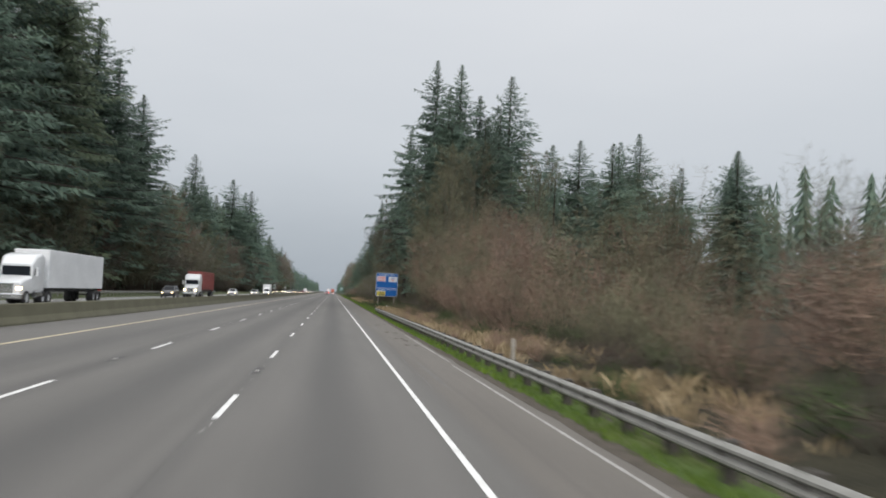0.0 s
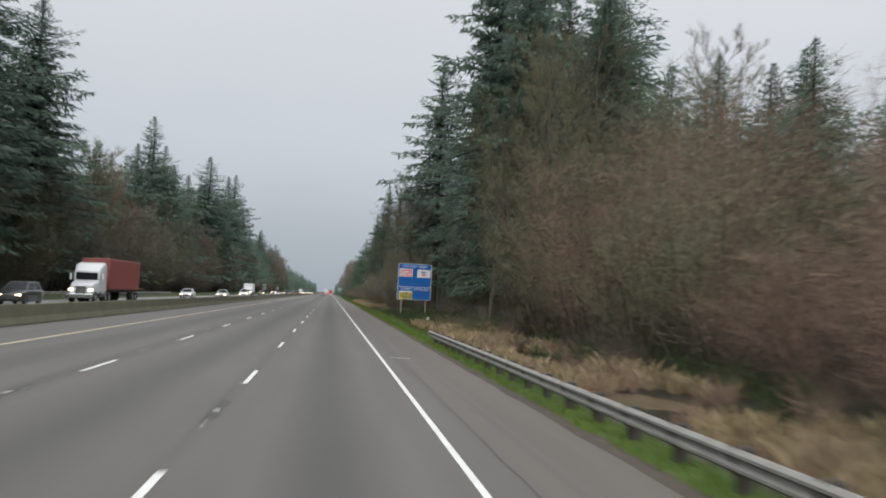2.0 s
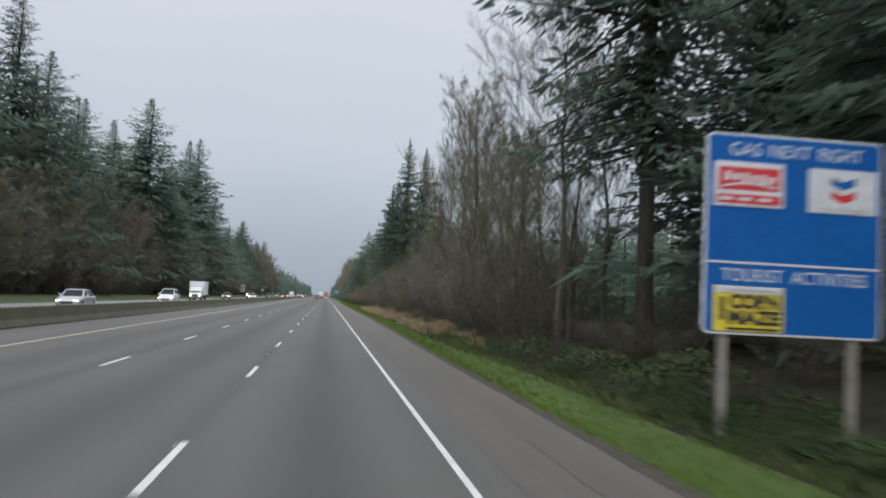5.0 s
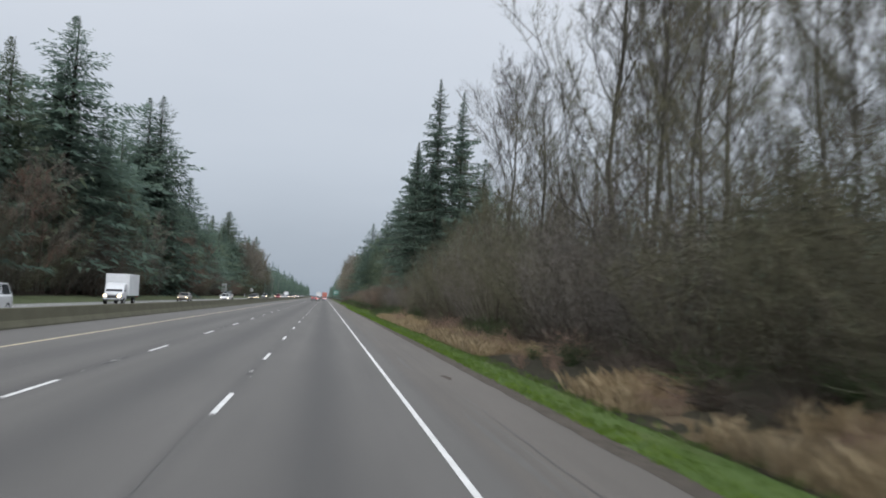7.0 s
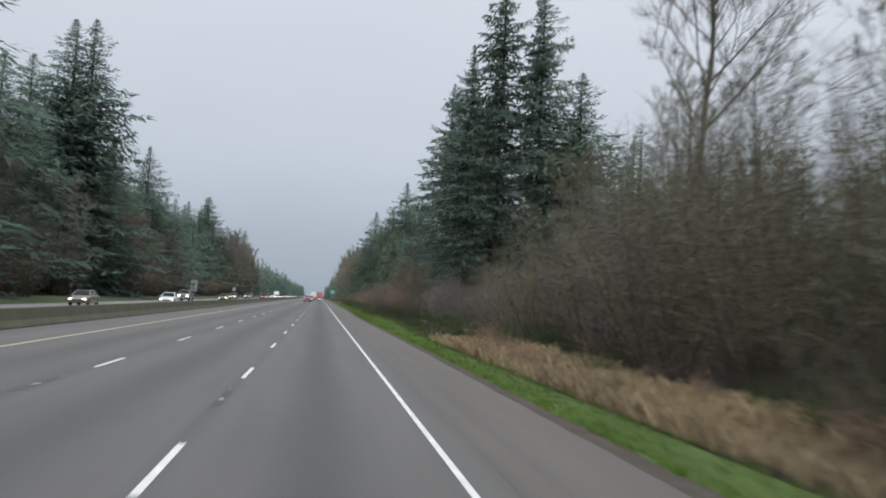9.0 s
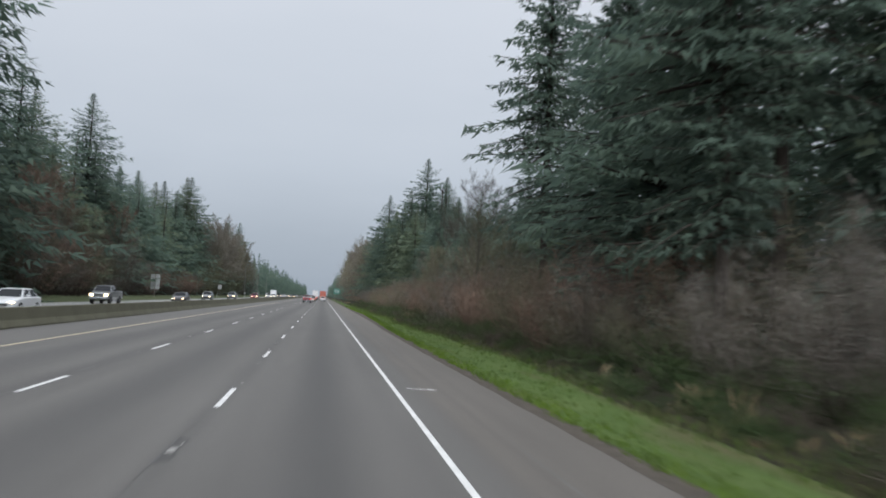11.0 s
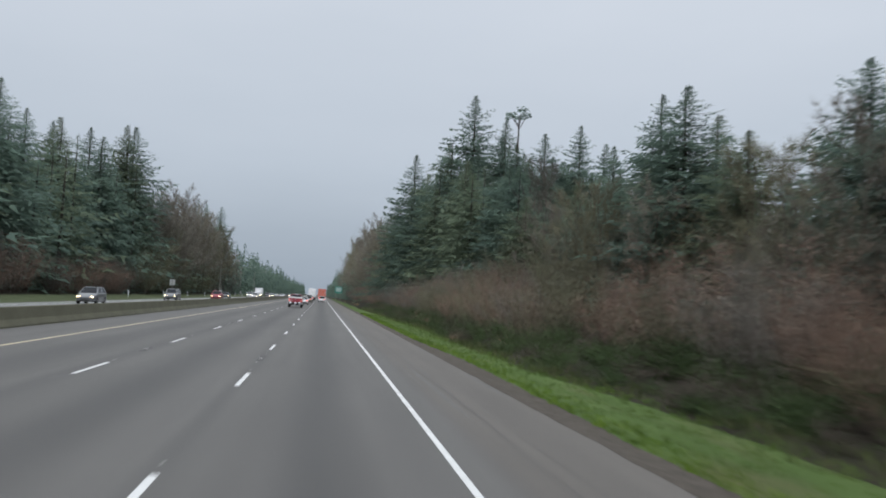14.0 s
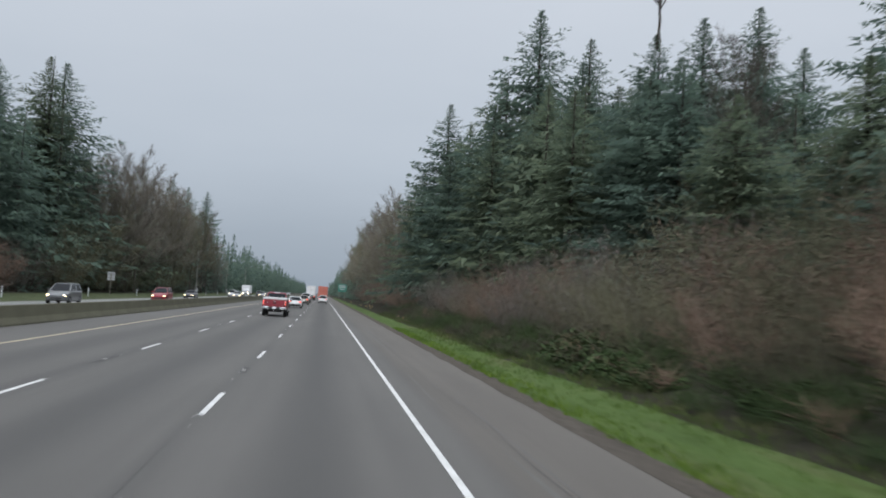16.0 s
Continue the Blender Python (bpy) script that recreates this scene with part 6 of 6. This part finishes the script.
def lorry(label, cab_paint, box_mat, ribs, lamps, group, length=14.6, top=4.05, box_label=""):
    """A tractor with a box trailer or container, heading along +y; the trailer's tail at the origin."""
    root = new("semi_truck")
    L = length
    cargo_box(root, 0.0, L, 1.2, top, box_mat, ribs, box_label)
    block("trailer_frame", 0, L * 0.45, 1.05, 1.0, L * 0.86, 0.22, M_BLACK, root, 0.02)
    c = L + 0.7
    solid("sleeper", loft([(c, 1.18, 1.0, 3.5, 0.12), (c + 0.5, 1.2, 0.95, 3.75, 0.2), (c + 1.6, 1.2, 0.95, 3.55, 0.25), (c + 2.2, 1.1, 0.95, 2.9, 0.22)]), cab_paint, root)
    solid("bonnet", loft([(c + 2.0, 1.12, 0.8, 2.05, 0.2), (c + 3.2, 1.02, 0.75, 1.85, 0.22), (c + 3.9, 0.92, 0.75, 1.55, 0.2)]), cab_paint, root)
    q = [(-1.0, c + 2.205, 2.06), (1.0, c + 2.205, 2.06), (0.98, c + 2.203, 2.76), (-0.98, c + 2.203, 2.76)]
    pane("windscreen", *q, root, (0, 1, 0.4), 0.03)
    block("grille", 0, c + 3.92, 1.15, 0.95, 0.08, 0.75, M_CHROME, root, 0.03)
    block("front_bumper", 0, c + 3.95, 0.6, 2.3, 0.25, 0.38, M_CHROME, root, 0.06)
    for sd in (-1, 1):
        pane("side_window", (sd * 1.2, c + 1.2, 2.1), (sd * 1.16, c + 2.0, 2.1), (sd * 1.16, c + 1.85, 2.75), (sd * 1.2, c + 1.2, 2.75), root, (sd, 0, 0), 0.05)
        block("headlamp", sd * 0.84, c + 3.86, 1.15, 0.34, 0.14, 0.22, M_HEAD if lamps == "head" else M_CHROME, root, 0.03)
        block("mirror", sd * 1.42, c + 2.2, 2.35, 0.18, 0.12, 0.6, cab_paint, root, 0.03)
        block("fuel_tank", sd * 0.98, c + 0.6, 0.75, 0.5, 1.6, 0.55, M_CHROME, root, 0.14)
        block("tail_lamp", sd * 1.0, -0.02, 1.08, 0.3, 0.1, 0.14, M_TAIL if lamps == "tail" else M_TAIL_OFF, root, 0.02)
        block("mud_flap", sd * 0.95, 0.35, 0.55, 0.55, 0.03, 0.75, M_BLACK, root, 0.005)
        for yy in (1.1, 2.35, c - 1.2, c + 0.05, c + 3.0):
            wheel(sd * (0.98 if yy > c + 2 else 0.95), yy, 0.5, 0.3 if yy > c + 2 else 0.56, root, M_SILVER)
    block("rear_guard", 0, 0.08, 0.62, 1.9, 0.1, 0.12, M_STEEL, root, 0.01)
    return tagged(root, label, "truck", group)


def box_van(label, paint, group, lamps):
    """A small delivery truck, heading along +y."""
    root = new("box_truck")
    cargo_box(root, -3.2, 1.6, 0.95, 3.35, M_CARGO_WHITE, 0, "plain white cargo box")
    solid("cab_body", loft([(1.65, 1.02, 0.5, 2.35, 0.16), (2.5, 1.02, 0.5, 2.25, 0.2), (3.0, 1.0, 0.5, 1.35, 0.16), (3.65, 0.92, 0.55, 1.15, 0.14)]), paint, root)
    pane("windscreen", (-0.9, 2.99, 1.38), (0.9, 2.99, 1.38), (0.84, 2.54, 2.12), (-0.84, 2.54, 2.12), root, (0, 1, 0.5), 0.04)
    block("grille", 0, 3.66, 0.82, 1.0, 0.08, 0.32, M_BLACK, root, 0.02)
    block("front_bumper", 0, 3.7, 0.52, 1.9, 0.14, 0.2, M_CHROME, root, 0.03)
    for sd in (-1, 1):
        pane("side_window", (sd * 1.025, 1.95, 1.4), (sd * 1.02, 2.75, 1.4), (sd * 0.99, 2.5, 2.05), (sd * 1.0, 1.95, 2.05), root, (sd, 0, 0), 0.05)
        block("headlamp", sd * 0.74, 3.62, 0.92, 0.3, 0.12, 0.2, M_HEAD if lamps == "head" else M_CHROME, root, 0.03)
        block("tail_lamp", sd * 1.05, -3.2, 0.85, 0.2, 0.1, 0.14, M_TAIL if lamps == "tail" else M_TAIL_OFF, root, 0.02)
        for yy in (-2.0, 2.7):
            wheel(sd * 0.92, yy, 0.39, 0.3, root, M_SILVER)
    block("chassis", 0, -0.4, 0.72, 0.9, 5.6, 0.2, M_BLACK, root, 0.02)
    return tagged(root, label, "truck", group)


def on_road(ob, x, y, heading=0.0):
    z, tilt = (road_z(x), math.atan(0.022)) if x > -14 else (opposite_z(x), -math.atan(0.016) * (-1 if heading > 90 else 1))
    ob.matrix_world = Matrix.LocRotScale((x, y, z), Euler((0, tilt, radians(heading))), None)


LANE1, LANE2, LANE3 = -1.83, -5.5, -9.3
# traffic ahead
on_road(pickup("red pickup truck with white bed cover and chrome bumper", M_RED, M_LID), LANE2 - 0.2, 509.5)
on_road(car("white saloon car with red tail lamps", M_BODY_WHITE, 4.9, 1.86, 1.47), LANE2 + 0.1, 549)
on_road(car("bronze hatchback car with red tail lamps", M_BODY_TAN, 4.3, 1.8, 1.55, 0.95, 1.05, (-1.85, 1.0, -1.6, 0.2)), LANE2 + 0.4, 585)
on_road(pickup("white pickup truck further ahead", M_BODY_WHITE), LANE2 + 0.2, 614)
on_road(car("white tall estate car behind an orange truck", M_BODY_WHITE, 4.6, 1.88, 1.72, 1.05, 1.12, (-2.1, 1.2, -1.85, 0.3), rad=0.36), LANE1, 618)
on_road(lorry("truck with an orange container, seen from behind", M_BODY_WHITE, M_CARGO_ORANGE, 22, "tail", "trucks ahead", 12.2, 4.1, "orange ribbed container"), LANE1 - 0.1, 668)
on_road(lorry("truck with a white box trailer, seen from behind", M_BODY_WHITE, M_CARGO_WHITE, 0, "tail", "trucks ahead", 14.6, 4.1, "white box trailer"), LANE2 + 0.1, 682)
on_road(lorry("white box truck further ahead", M_BODY_WHITE, M_CARGO_WHITE, 0, "tail", "trucks ahead", 12.5, 4.0, "white box trailer"), LANE2 - 0.4, 745)
# traffic coming the other way
OPP = "oncoming traffic"
on_road(lorry("white semi truck with a white box trailer", M_BODY_WHITE, M_CARGO_WHITE, 0, "head", OPP, 14.6, 4.1, "white box trailer"), -24.4, 79.5, 180)
on_road(car("dark sport utility car with headlamps lit", M_BODY_DARK, 4.6, 1.86, 1.7, 1.05, 1.12, (-2.1, 1.2, -1.85, 0.3), "head", 0.36, group=OPP), -24.8, 120.5, 180)
on_road(lorry("white semi truck hauling a rust red container", M_BODY_WHITE, M_CARGO_RED, 24, "head", OPP, 12.2, 4.2, "rust red ribbed container"), -24.2, 150.0, 180)
on_road(car("silver saloon car with headlamps lit", M_SILVER, lamps="head", group=OPP), -20.8, 205, 180)
on_road(box_van("small white box truck with headlamps lit", M_BODY_WHITE, OPP, "head"), -24.5, 290, 180)
on_road(car("white saloon car with headlamps lit", M_BODY_WHITE, lamps="head", group=OPP), -24.3, 190, 180)
on_road(pickup("grey pickup truck with headlamps lit", M_BODY_GREY, None, "head", OPP), -24.6, 394, 180)
on_road(car("dark saloon car with headlamps lit", M_BODY_DARK, lamps="head", group=OPP), -20.9, 418, 180)
on_road(car("dark red sport utility car with headlamps lit", M_RED, 4.6, 1.86, 1.7, 1.05, 1.12, (-2.1, 1.2, -1.85, 0.3), "head", 0.36, group=OPP), -21.0, 541, 180)
on_road(car("dark grey sport utility car with headlamps lit", M_BODY_GREY, 4.6, 1.86, 1.66, 1.03, 1.1, (-2.1, 1.2, -1.85, 0.3), "head", 0.36, group=OPP), -24.4, 470, 180)
on_road(car("pale saloon car with headlamps lit", M_SILVER, lamps="head", group=OPP), -20.9, 628, 180)
on_road(box_van("white delivery truck with headlamps lit", M_BODY_WHITE, OPP, "head"), -24.5, 690, 180)
TALL_CAR = dict(L=4.7, W=1.9, H=1.78, hood=1.08, deck=1.15, cab=(-2.2, 1.3, -2.0, 0.35), lamps="head", rad=0.36, group=OPP)
on_road(car("white van with headlamps lit", M_BODY_WHITE, **TALL_CAR), -20.9, 243, 180)
on_road(car("bronze saloon car with headlamps lit", M_BODY_TAN, lamps="head", group=OPP), -24.4, 332, 180)
on_road(car("white saloon car with headlamps lit", M_BODY_WHITE, lamps="head", group=OPP), -20.8, 357, 180)
on_road(car("grey van with headlamps lit", M_BODY_GREY, **TALL_CAR), -24.5, 515, 180)
on_road(car("dark saloon car with headlamps lit", M_BODY_DARK, lamps="head", group=OPP), -24.4, 585, 180)
on_road(car("white van with headlamps lit", M_BODY_WHITE, **TALL_CAR), -24.5, 652, 180)
on_road(car("silver saloon car with headlamps lit", M_SILVER, lamps="head", group=OPP), -20.9, 705, 180)
on_road(car("dark van with headlamps lit", M_BODY_DARK, **TALL_CAR), -24.5, 738, 180)
for k, y in enumerate((770, 790, 812, 850, 880, 905, 960)):
    on_road(car("distant car with headlamps lit", (M_BODY_DARK, M_BODY_WHITE, M_SILVER)[k % 3], lamps="head", group=OPP), (-24.6, -20.9)[k % 2], y, 180)
